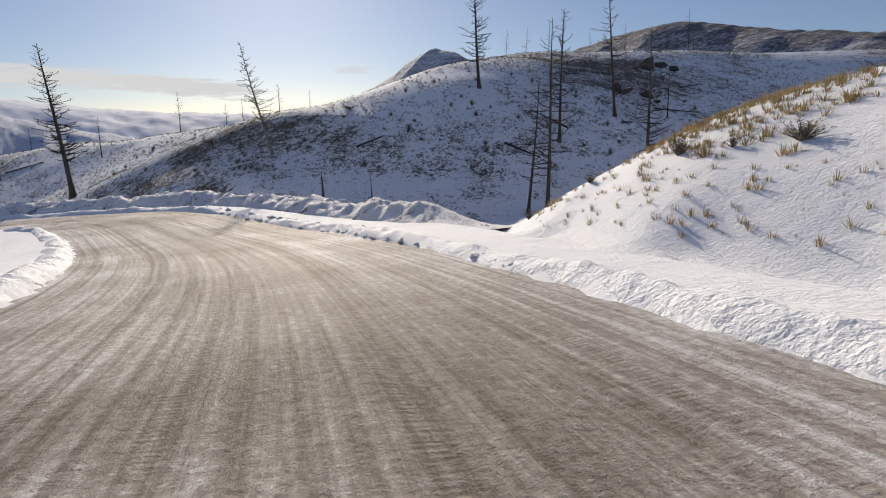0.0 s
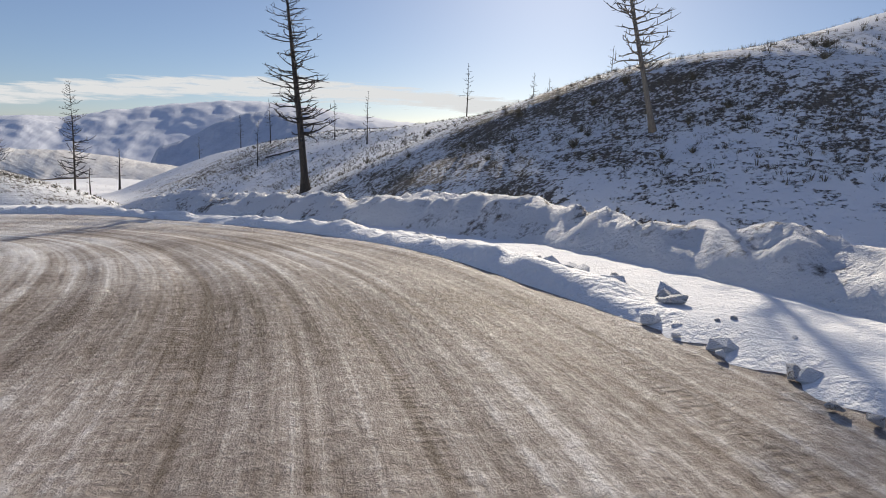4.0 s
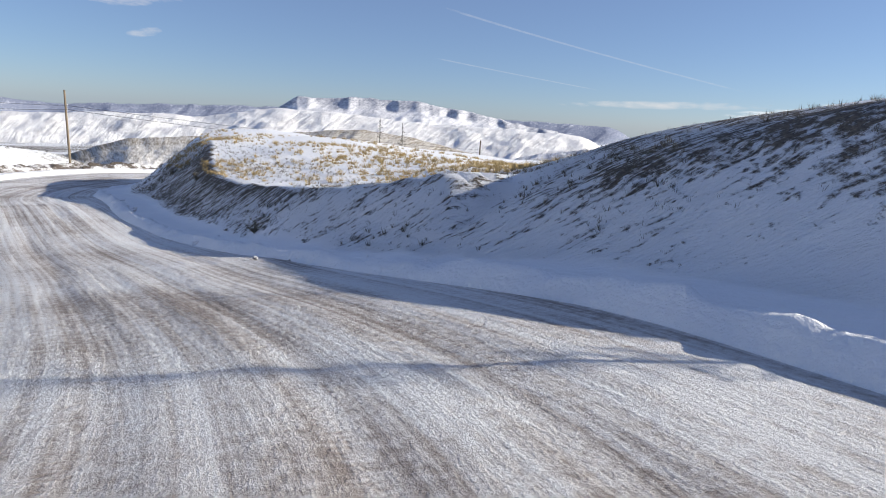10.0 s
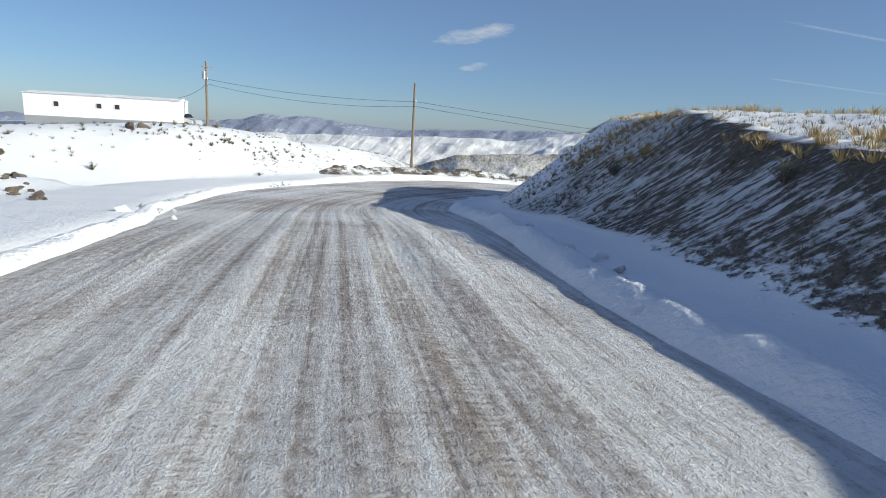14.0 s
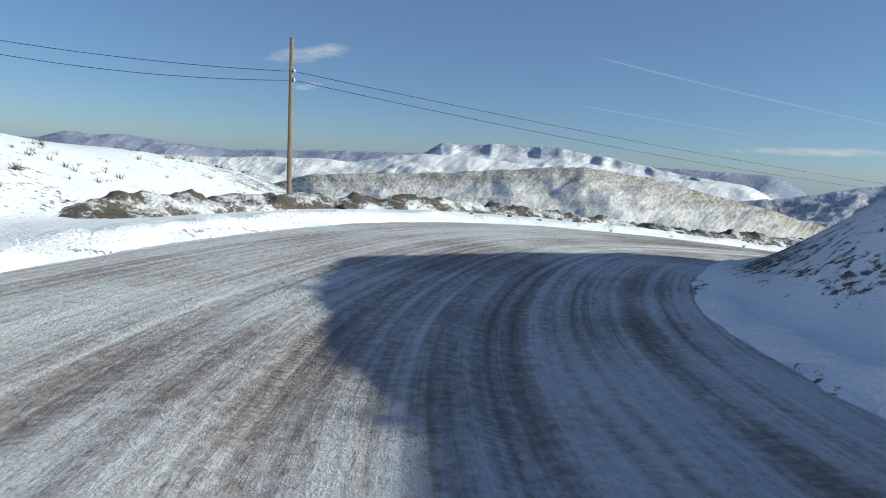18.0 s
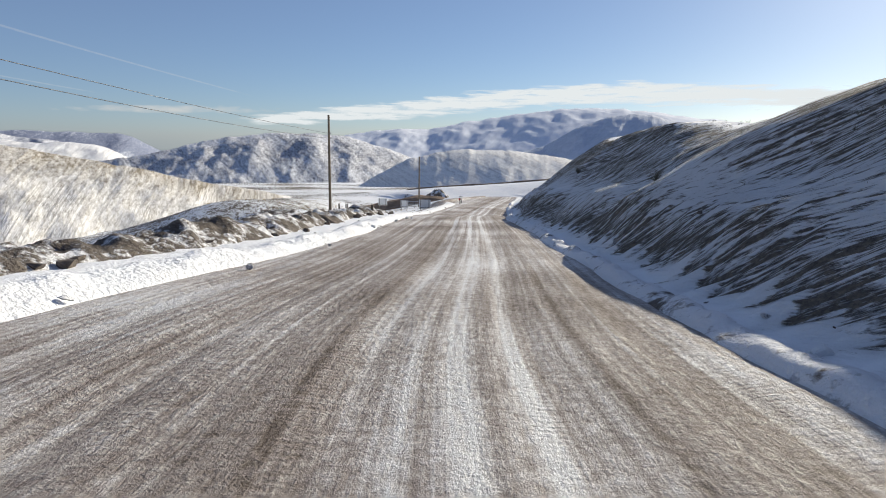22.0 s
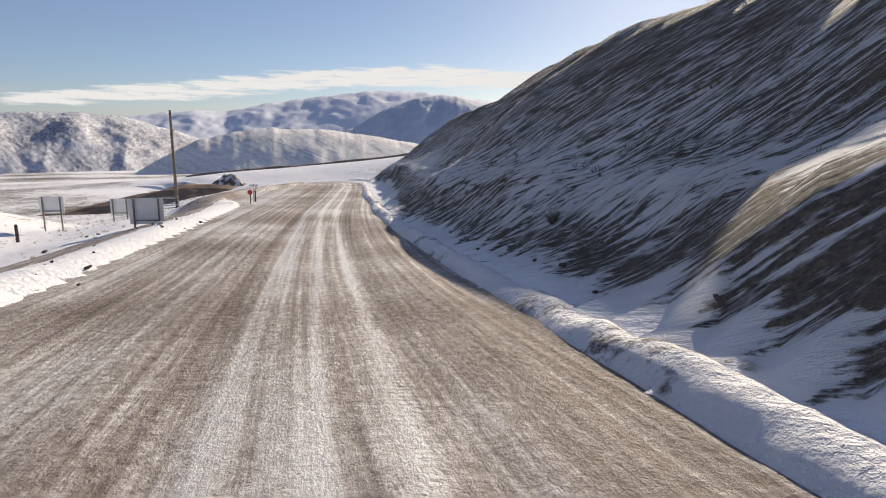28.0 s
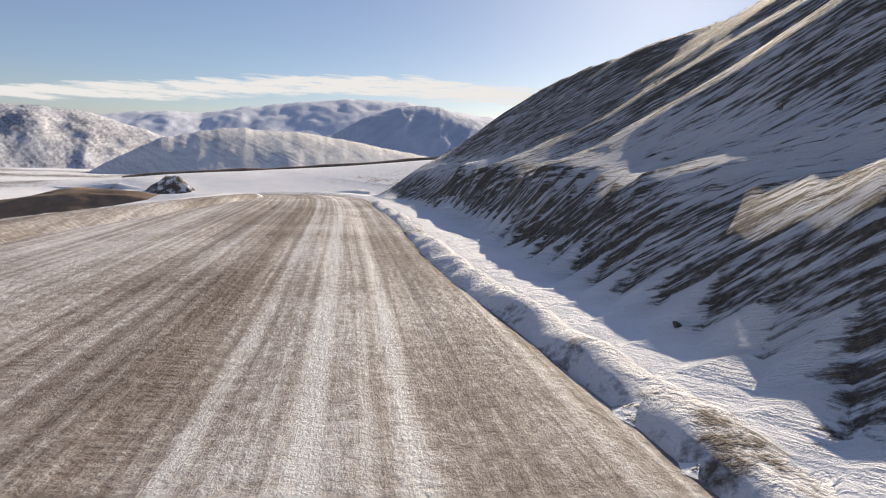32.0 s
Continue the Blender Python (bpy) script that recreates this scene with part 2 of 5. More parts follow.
def raw_height(x, y):
    """Height of the natural ground, road bed cut in."""
    x, y = np.asarray(x, float).ravel(), np.asarray(y, float).ravel()
    u, off, zr = nearest(x, y)
    dist = np.hypot(x + 90, y - 20)
    far = np.interp(dist, [0, 120, 200, 400, 900, 2000, 4500], [-16, -20, -36, -66, -88, -130, -200])
    ao = np.abs(off)
    brink = table(u, [(17, 11), (21, 11), (23, 14), (26, 24), (34, 28), (48, 40)])
    tilt = table(u, [(20, 0.085), (24, 0.10), (28, 0.16), (31, 0.2), (34, 0.2), (40, 0.15)])
    left_drop = -tilt * np.maximum(np.minimum(ao, brink) - 5, 0) - 0.42 * np.maximum(ao - brink, 0)
    left_drop = np.maximum(left_drop, np.where(u > 26, -42 - zr, -22))
    south_drop = np.interp(ao, [0, 14, 40, 90], [0, 0.4, 0.4, -3])
    ld = np.where(u > 17.5, left_drop, south_drop * ramp01(17.5, 0, 1))
    near = zr + np.where(off > 0, -np.interp(ao, [0, 10, 25], [0, 3.5, 4.5]), ld)
    base = near + (far - near) * ramp01(ao, 45, 130)
    nat = smax(base, ridge(x, y, SPUR, 0.44, 7), 3)
    nat = smax(nat, ridge(x, y, NOSE, 0.20, 3.0, 0.44), 1.5)
    nat = smax(nat, ridge(x, y, KNOLL, 0.45, 4.5, 0.64), 1.5)
    nat = smax(nat, ridge(x, y, BENCH, 0.08, 5, 0.72) - 12 * ramp01(x, -119, -125), 1.0)
    nat = smax(nat, ridge(x, y, SLOPE, 0.05, 2.0, 0.74) - 12 * ramp01(x, -117, -111), 0.6)
    nat = smax(nat, np.maximum(ridge(x, y, DOME, 0.05, 2.5), ridge(x, y, POINT, 0.13, 2.5)) - 40 * ramp01(off, 6, 0) - 6 * ramp01(u, 13, 11) - 25 * ramp01(x, -113, -128) - 20 * ramp01(y, 42, 66), 0.6)
    nat = smax(nat, ridge(x, y, EDGE, 0.06, 0.8) - 9 * ramp01(u, 12.3, 11.0) - 9 * ramp01(u, 15.6, 16.8), 0.3)
    nat = smax(nat, ridge(x, y, HOMESTEAD, 0.42, 5, 0.05) - 16 * ramp01(x, -112, -165), 1.0)
    nat = smax(nat, ridge(x, y, PLATEAU, 0.30, 8, 0.05) - 30 * ramp01(x, -114, -150), 1.0)
    nat = smax(nat, ridge(x, y, TIP, 0.42, 3), 0.5)
    nat = smax(nat, ridge(x, y, TERRACE, 0.15, 10), 1.5)
    nat = smax(nat, ridge(x, y, FIELD, 0.33, 3), 0.8)
    nat = nat - 5.6 * np.exp(-((off - 13.8) / 5.4) ** 2) * ramp01(u, 2.2, 3.6) * ramp01(u, 8.2, 6.8)
    nat = nat + 0.9 * fbm(x / 16, y / 16, 4, 3) * ramp01(ao, 7, 16) + 0.15 * fbm(x / 2.5, y / 2.5, 3, 8) * ramp01(ao, 6, 9)
    # shelves beside the road
    wr, wl = half_right(u), half_left(u)
    shelf_r = verge_right(u)
    shelf_l = table(u, [(-6, 2), (8, 6), (12, 6.5), (15, 7), (19, 4), (21, 3.2), (24, 4), (28, 2.2), (30, 1.0), (34, 1.0), (36, 2)])
    cut_r = table(u, [(-6, 0.5), (3, 0.5), (8, 0.5), (10, 0.8), (14, 0.95), (17, 0.82), (19, 0.85), (21, 0.92), (23, 0.9), (36, 0.9)])
    cut_l = table(u, [(-6, 0.5), (12, 0.35), (16, 0.4), (20, 0.5), (36, 0.3)])
    fill = table(u, [(-6, 0.5), (18, 0.5), (24, 0.4), (29, 0.5), (36, 0.5)])
    o = np.where(off > 0, off - wr, -off - wl)
    shelf = np.where(off > 0, shelf_r, shelf_l)
    cut = np.where(off > 0, cut_r, cut_l)
    out = np.maximum(o - shelf, 0)
    hi = zr + 0.12 + cut * (np.sqrt(out * out + 0.5) - 0.7)
    ledge = np.interp(np.maximum(out + 0.7 * vnoise(x / 5, y / 5, 35) * ramp01(out, 0, 1.2), 0), [0, 1.5, 2.7, 60], [0, 1.75, 2.2, 49]) + 0.15 * vnoise(x / 3, y / 3, 33) * ramp01(out, 0.3, 2)
    hi = np.where(off > 0, hi + (zr + 0.12 + ledge - hi) * ramp01(u, 22, 24.5), hi)
    lo = zr + 0.12 - np.where(off > 0, 0.55, fill) * (np.sqrt(out * out + 1.5) - 1.2)
    h = np.clip(nat, np.minimum(lo, hi), hi)
    bed = zr - 0.35
    h = np.where(o < 0, bed, bed + (h - bed) * ramp01(o, -0.2, 0.5))
    return h


def axis(lo, hi, step, reach, grow):
    mid = np.arange(lo, hi + step / 2, step)
    out, s = [], step
    v = hi
    while v < reach:
        s *= grow
        v += s
        out.append(v)
    low, s, v = [], step, lo
    while v > -reach:
        s *= grow
        v -= s
        low.append(v)
    return np.concatenate([low[::-1], mid, out])


def blur(z, cells, passes):
    for _ in range(passes):
        for k in (0, 1):
            pad = [(cells, cells) if k == i else (0, 0) for i in (0, 1)]
            c = np.cumsum(np.pad(z, pad, mode="edge"), axis=k)
            c = np.insert(c, 0, 0, axis=k)
            n = 2 * cells + 1
            z = (np.take(c, np.arange(n, c.shape[k]), axis=k) - np.take(c, np.arange(0, c.shape[k] - n), axis=k)) / n
    return z


XS, YS = axis(-225, 45, 0.62, 4600, 1.13), axis(-62, 130, 0.62, 4600, 1.13)


def ground_grid():
    """The height sheet, with the seams between stretches of road eased into slopes."""
    X, Y = np.meshgrid(XS, YS, indexing="ij")
    Z = raw_height(X, Y).reshape(X.shape)
    away = np.abs(nearest(X.ravel(), Y.ravel())[1]).reshape(X.shape)
    for _ in range(2):
        gx, gy = np.gradient(Z, XS, YS)
        seam = (np.hypot(gx, gy) > 0.95) & (away > 12)
        m = np.clip(4 * blur(seam.astype(float), 7, 2), 0, 1) * ramp01(away, 10, 15)
        Z = Z + (blur(Z, 9, 3) - Z) * m
    m = ramp01(away, 11, 16)
    return Z + (blur(Z, 2, 2) - Z) * m


ZG = ground_grid()


def ground_height(x, y):
    """Height of the finished ground sheet."""
    x, y = np.asarray(x, float).ravel(), np.asarray(y, float).ravel()
    i = np.clip(np.searchsorted(XS, x) - 1, 0, len(XS) - 2)
    j = np.clip(np.searchsorted(YS, y) - 1, 0, len(YS) - 2)
    a, b = (x - XS[i]) / (XS[i + 1] - XS[i]), (y - YS[j]) / (YS[j + 1] - YS[j])
    return (ZG[i, j] * (1 - a) + ZG[i + 1, j] * a) * (1 - b) + (ZG[i, j + 1] * (1 - a) + ZG[i + 1, j + 1] * a) * b


# ---- materials ----
def material(name):
    m = bpy.data.materials.new(name)
    m.use_nodes = True
    nt = m.node_tree
    return m, nt, nt.nodes["Principled BSDF"]


def noise_tex(nt, vec, scale, detail=4.0, rough=0.55):
    n = nt.nodes.new("ShaderNodeTexNoise")
    n.inputs["Scale"].default_value = scale
    n.inputs["Detail"].default_value = detail
    n.inputs["Roughness"].default_value = rough
    if vec is not None:
        nt.links.new(vec, n.inputs["Vector"])
    return n.outputs["Fac"]


def colour_ramp(nt, fac, stops):
    r = nt.nodes.new("ShaderNodeValToRGB")
    el = r.color_ramp.elements
    while len(el) < len(stops):
        el.new(0.5)
    for e, (p, c) in zip(el, stops):
        e.position = p
        e.color = (*c, 1) if not isinstance(c, float) else (c, c, c, 1)
    nt.links.new(fac, r.inputs["Fac"])
    return r.outputs["Color"]


def maths(nt, op, a, b=None, clamp=False):
    n = nt.nodes.new("ShaderNodeMath")
    n.operation = op
    n.use_clamp = clamp
    for i, v in enumerate((a, b)):
        if v is None:
            continue
        if isinstance(v, (int, float)):
            n.inputs[i].default_value = v
        else:
            nt.links.new(v, n.inputs[i])
    return n.outputs[0]


def mix(nt, fac, a, b):
    n = nt.nodes.new("ShaderNodeMix")
    n.data_type = "RGBA"
    for key, v in (("Factor", fac), ("A", a), ("B", b)):
        sock = n.inputs[0] if key == "Factor" else n.inputs[6] if key == "A" else n.inputs[7]
        if isinstance(v, (int, float)):
            sock.default_value = v
        elif isinstance(v, tuple):
            sock.default_value = (*v, 1)
        else:
            nt.links.new(v, sock)
    return n.outputs[2]


def bump(nt, bsdf, height, strength, distance):
    b = nt.nodes.new("ShaderNodeBump")
    b.inputs["Strength"].default_value = strength
    b.inputs["Distance"].default_value = distance
    nt.links.new(height, b.inputs["Height"])
    nt.links.new(b.outputs[0], bsdf.inputs["Normal"])


def obj_vec(nt, scale=(1, 1, 1)):
    t = nt.nodes.new("ShaderNodeTexCoord")
    m = nt.nodes.new("ShaderNodeMapping")
    m.inputs["Scale"].default_value = scale
    nt.links.new(t.outputs["Object"], m.inputs["Vector"])
    return m.outputs[0]


def uv_vec(nt, scale=(1, 1, 1)):
    t = nt.nodes.new("ShaderNodeUVMap")
    t.uv_map = "metres"
    m = nt.nodes.new("ShaderNodeMapping")
    m.inputs["Scale"].default_value = scale
    nt.links.new(t.outputs[0], m.inputs["Vector"])
    return m.outputs[0]


def attribute(nt, name):
    a = nt.nodes.new("ShaderNodeAttribute")
    a.attribute_name = name
    return a.outputs["Fac"]


def snow_material():
    m, nt, b = material("snow")
    v = obj_vec(nt)
    n1 = noise_tex(nt, v, 0.6, 5)
    n2 = noise_tex(nt, v, 9.0, 5)
    nt.links.new(colour_ramp(nt, n1, [(0.3, (0.80, 0.82, 0.85)), (0.7, (0.90, 0.90, 0.90))]), b.inputs["Base Color"])
    b.inputs["Roughness"].default_value = 0.75
    b.inputs["Specular IOR Level"].default_value = 0.25
    bump(nt, b, maths(nt, "ADD", n1, maths(nt, "MULTIPLY", n2, 0.6)), 0.6, 0.25)
    return m


def hillside_material():
    """Snow over dry grass and bare soil; 'cover' holds how much ground shows through."""
    m, nt, b = material("snowy_hillside")
    v = obj_vec(nt)
    cover, long_slope = attribute(nt, "cover"), attribute(nt, "long_slope")
    along, rise = attribute(nt, "along"), attribute(nt, "rise")

    def slope_plane(ax, ay):
        c = nt.nodes.new("ShaderNodeCombineXYZ")
        nt.links.new(maths(nt, "MULTIPLY", along, ax), c.inputs[0])
        nt.links.new(maths(nt, "ADD", maths(nt, "MULTIPLY", rise, ay), maths(nt, "MULTIPLY", along, 0.12 * ay)), c.inputs[1])
        return c.outputs[0]

    rill = noise_tex(nt, slope_plane(4.8, 1.0), 1.0, 6, 0.72)
    tuft = noise_tex(nt, slope_plane(7.2, 3.6), 1.0, 4, 0.66)
    band = noise_tex(nt, slope_plane(0.07, 0.55), 1.0, 4, 0.6)
    streak = maths(nt, "ADD", maths(nt, "MULTIPLY", rill, 0.60), maths(nt, "ADD", maths(nt, "MULTIPLY", band, 0.10), maths(nt, "MULTIPLY", tuft, 0.30)))
    n_tuft = noise_tex(nt, v, 5.5, 5, 0.68)
    n_small = noise_tex(nt, v, 1.6, 5, 0.65)
    n_mid = noise_tex(nt, v, 0.35, 5, 0.6)
    n_fine = noise_tex(nt, v, 14.0, 4, 0.6)
    f = maths(nt, "ADD", maths(nt, "MULTIPLY", n_small, 0.28), maths(nt, "ADD", maths(nt, "MULTIPLY", n_mid, 0.27), maths(nt, "MULTIPLY", n_tuft, 0.45)))
    fmix = nt.nodes.new("ShaderNodeMix")
    nt.links.new(maths(nt, "MULTIPLY", long_slope, 0.85, True), fmix.inputs[0])
    nt.links.new(f, fmix.inputs[2])
    nt.links.new(streak, fmix.inputs[3])
    f = maths(nt, "SUBTRACT", fmix.outputs[0], maths(nt, "SUBTRACT", 0.765, maths(nt, "MULTIPLY", cover, 0.45)))
    f = maths(nt, "MULTIPLY", f, 22.0, True)
    soil = colour_ramp(nt, n_fine, [(0.25, (0.07, 0.062, 0.053)), (0.5, (0.165, 0.14, 0.113)), (0.75, (0.29, 0.24, 0.18))])
    snow = colour_ramp(nt, n_mid, [(0.3, (0.80, 0.82, 0.85)), (0.7, (0.90, 0.90, 0.90))])
    nt.links.new(mix(nt, f, snow, soil), b.inputs["Base Color"])
    b.inputs["Roughness"].default_value = 0.85
    b.inputs["Specular IOR Level"].default_value = 0.15
    h = maths(nt, "ADD", maths(nt, "MULTIPLY", n_small, 0.6), maths(nt, "ADD", maths(nt, "MULTIPLY", n_fine, 0.25), maths(nt, "MULTIPLY", n_tuft, 0.4)))
    h = maths(nt, "MULTIPLY", h, maths(nt, "ADD", 0.4, maths(nt, "MULTIPLY", f, 0.6)))
    h = maths(nt, "ADD", h, maths(nt, "MULTIPLY", maths(nt, "MULTIPLY", streak, long_slope), 2.4))
    bump(nt, b, h, 0.8, 0.3)
    return m


def road_material():
    """Packed snow with grit and brown wheel tracks."""
    m, nt, b = material("packed_snow_road")
    streak = noise_tex(nt, uv_vec(nt, (1.5, 0.03, 1)), 1.0, 6, 0.55)
    streak2 = noise_tex(nt, uv_vec(nt, (6.0, 0.5, 1)), 1.0, 4, 0.6)
    streak3 = noise_tex(nt, uv_vec(nt, (13.0, 2.4, 1)), 1.0, 4, 0.7)
    v = uv_vec(nt)
    patch = noise_tex(nt, v, 0.18, 4, 0.6)
    grit = noise_tex(nt, v, 7.0, 6, 0.7)
    fine = noise_tex(nt, v, 22.0, 5, 0.75)
    track = attribute(nt, "track")
    rut = noise_tex(nt, uv_vec(nt, (5.5, 0.035, 1)), 1.0, 5, 0.62)
    f = maths(nt, "ADD", maths(nt, "ADD", maths(nt, "MULTIPLY", streak, 0.18), maths(nt, "MULTIPLY", rut, 0.54)), maths(nt, "ADD", maths(nt, "MULTIPLY", streak2, 0.10), maths(nt, "MULTIPLY", maths(nt, "SUBTRACT", streak3, 0.5), 0.14)))
    f = maths(nt, "ADD", f, maths(nt, "ADD", maths(nt, "MULTIPLY", maths(nt, "SUBTRACT", grit, 0.5), 0.42), 0.12))
    f = maths(nt, "ADD", f, maths(nt, "MULTIPLY", maths(nt, "SUBTRACT", patch, 0.5), 0.5))
    f = maths(nt, "ADD", f, maths(nt, "MULTIPLY", track, 0.035))
    f = maths(nt, "ADD", f, attribute(nt, "soil"))
    tread = nt.nodes.new("ShaderNodeTexWave")
    tread.bands_direction = "Y"
    tread.inputs["Scale"].default_value = 3.4
    tread.inputs["Distortion"].default_value = 1.2
    tread.inputs["Detail"].default_value = 3.0
    nt.links.new(uv_vec(nt, (1.5, 1.0, 1)), tread.inputs["Vector"])
    print_mark = maths(nt, "MULTIPLY", tread.outputs["Fac"], maths(nt, "MULTIPLY", attribute(nt, "lug"), colour_ramp(nt, patch, [(0.36, 0.0), (0.48, 1.0)])))
    f = maths(nt, "ADD", f, maths(nt, "MULTIPLY", print_mark, 0.04))
    snow_to_dirt = colour_ramp(nt, f, [(0.44, (0.82, 0.82, 0.82)), (0.54, (0.66, 0.635, 0.62)), (0.64, (0.40, 0.355, 0.325)), (0.80, (0.17, 0.135, 0.11))])
    speck = maths(nt, "MULTIPLY", maths(nt, "SUBTRACT", fine, 0.57), 9.0, True)
    nt.links.new(mix(nt, maths(nt, "MULTIPLY", speck, 0.65), snow_to_dirt, (0.13, 0.105, 0.085)), b.inputs["Base Color"])
    b.inputs["Roughness"].default_value = 0.7
    b.inputs["Specular IOR Level"].default_value = 0.12
    h = maths(nt, "ADD", maths(nt, "ADD", maths(nt, "MULTIPLY", streak2, 0.6), maths(nt, "MULTIPLY", streak3, 0.35)), maths(nt, "ADD", maths(nt, "ADD", grit, maths(nt, "MULTIPLY", print_mark, 0.12)), maths(nt, "MULTIPLY", fine, 0.6)))
    bump(nt, b, h, 0.9, 0.085)
    return m


def mountain_material(name, snow, rock, forest, dist, lean=1.5, contrast=6.5, relief=0.5, fine=0.22, gullied=0.34):
    """Snow and rock in leaning gullies and level strata; 'bare' holds how much rock shows."""
    m, nt, b = material(name)
    bare, arc, hgt = attribute(nt, "bare"), attribute(nt, "arc"), attribute(nt, "hgt")
    p = dist / 1040.0

    def plane(ax, shear, az):
        c = nt.nodes.new("ShaderNodeCombineXYZ")
        nt.links.new(maths(nt, "MULTIPLY", maths(nt, "ADD", arc, maths(nt, "MULTIPLY", hgt, shear)), 1 / (ax * p)), c.inputs[0])
        nt.links.new(maths(nt, "MULTIPLY", maths(nt, "ADD", hgt, maths(nt, "MULTIPLY", arc, 0.03)), 1 / (az * p)), c.inputs[1])
        return c.outputs[0]

    gully = noise_tex(nt, plane(13, lean, 48), 1.0, 8, 0.70)
    rib = noise_tex(nt, plane(12, 0.3 * lean, 9), 1.0, 6, 0.66)
    strata = noise_tex(nt, plane(70, 0.0, 7), 1.0, 7, 0.68)
    speck = noise_tex(nt, plane(3.6, 0.0, 2.6), 1.0, 4, 0.7)
    f = maths(nt, "ADD", maths(nt, "MULTIPLY", gully, gullied), maths(nt, "MULTIPLY", rib, 0.2))
    f = maths(nt, "ADD", f, maths(nt, "ADD", maths(nt, "MULTIPLY", strata, 0.24), maths(nt, "MULTIPLY", speck, fine)))
    f = maths(nt, "ADD", f, maths(nt, "MULTIPLY", maths(nt, "SUBTRACT", bare, 0.5), 0.36))
    f = maths(nt, "MULTIPLY", maths(nt, "SUBTRACT", f, 0.44 - 0.5 * (0.22 - fine) - 0.5 * (0.34 - gullied)), contrast, True)
    ground = mix(nt, colour_ramp(nt, speck, [(0.35, 0.0), (0.6, 1.0)]), rock, forest)
    nt.links.new(mix(nt, f, snow, ground), b.inputs["Base Color"])
    b.inputs["Roughness"].default_value = 0.9
    b.inputs["Specular IOR Level"].default_value = 0.1
    h = maths(nt, "ADD", maths(nt, "ADD", gully, maths(nt, "MULTIPLY", rib, 0.6)), maths(nt, "MULTIPLY", strata, 0.35))
    bump(nt, b, h, relief, 8 * p)
    return m


def plain(name, colour, rough=0.6, metal=0.0, vary=0.25, scale=12.0, relief=0.0, stretch=(1, 1, 1)):
    m, nt, b = material(name)
    v = obj_vec(nt, stretch)
    n = noise_tex(nt, v, scale, 5)
    lo = tuple(c * (1 - vary) for c in colour)
    hi = tuple(min(1, c * (1 + vary)) for c in colour)
    nt.links.new(colour_ramp(nt, n, [(0.3, lo), (0.7, hi)]), b.inputs["Base Color"])
    b.inputs["Roughness"].default_value = rough
    b.inputs["Metallic"].default_value = metal
    if relief:
        bump(nt, b, n, 0.6, relief)
    return m


def dirty_snow_material(name, limit):
    """Ploughed snow mixed with frozen earth."""
    m, nt, b = material(name)
    v = obj_vec(nt)
    n1, n2 = noise_tex(nt, v, 0.9, 6, 0.65), noise_tex(nt, v, 7.0, 5, 0.65)
    f = maths(nt, "MULTIPLY", maths(nt, "SUBTRACT", maths(nt, "ADD", maths(nt, "MULTIPLY", n1, 0.7), maths(nt, "MULTIPLY", n2, 0.3)), limit), 12.0, True)
    earth = colour_ramp(nt, n2, [(0.3, (0.05, 0.042, 0.035)), (0.7, (0.17, 0.135, 0.105))])
    nt.links.new(mix(nt, f, (0.82, 0.82, 0.83), earth), b.inputs["Base Color"])
    b.inputs["Roughness"].default_value = 0.85
    bump(nt, b, maths(nt, "ADD", n1, n2), 0.8, 0.2)
    return m


SNOW = snow_material()
DIRTY_SNOW = dirty_snow_material("dirty_snow", 0.43)
FLECKED_SNOW = dirty_snow_material("flecked_snow", 0.54)
HILLSIDE = hillside_material()
ROADMAT = road_material()
BARK = plain("charred_bark", (0.055, 0.046, 0.04), 0.85, 0, 0.6, 6.0, 0.03, (4, 4, 0.6))
GREYWOOD = plain("weathered_wood", (0.22, 0.19, 0.155), 0.85, 0, 0.35, 5.0, 0.01, (6, 6, 0.5))
POLEWOOD = plain("pole_wood", (0.20, 0.155, 0.105), 0.8, 0, 0.3, 5.0, 0.01, (8, 8, 0.4))
GRASS = plain("dry_grass", (0.44, 0.33, 0.15), 0.9, 0, 0.4, 3.0)
SAGE = plain("sagebrush", (0.16, 0.14, 0.10), 0.9, 0, 0.4, 5.0)
BROWN_EARTH = plain("brown_earth", (0.24, 0.165, 0.11), 0.9, 0, 0.4, 0.6, 0.1)
DIRT = plain("frozen_dirt", (0.12, 0.095, 0.075), 0.9, 0, 0.5, 2.0, 0.1)
WHITE_PAINT = plain("white_paint", (0.80, 0.79, 0.76), 0.5, 0, 0.06, 2.0)
GREY_METAL = plain("galvanised_metal", (0.45, 0.46, 0.47), 0.45, 0.8, 0.15, 20.0)
DARK_METAL = plain("dark_metal", (0.05, 0.05, 0.055), 0.5, 0.5, 0.2, 20.0)
GLASS = plain("dark_window_glass", (0.02, 0.025, 0.03), 0.08, 0, 0.1, 3.0)
RED_PAINT = plain("red_sign_face", (0.45, 0.03, 0.025), 0.45, 0, 0.1, 6.0)


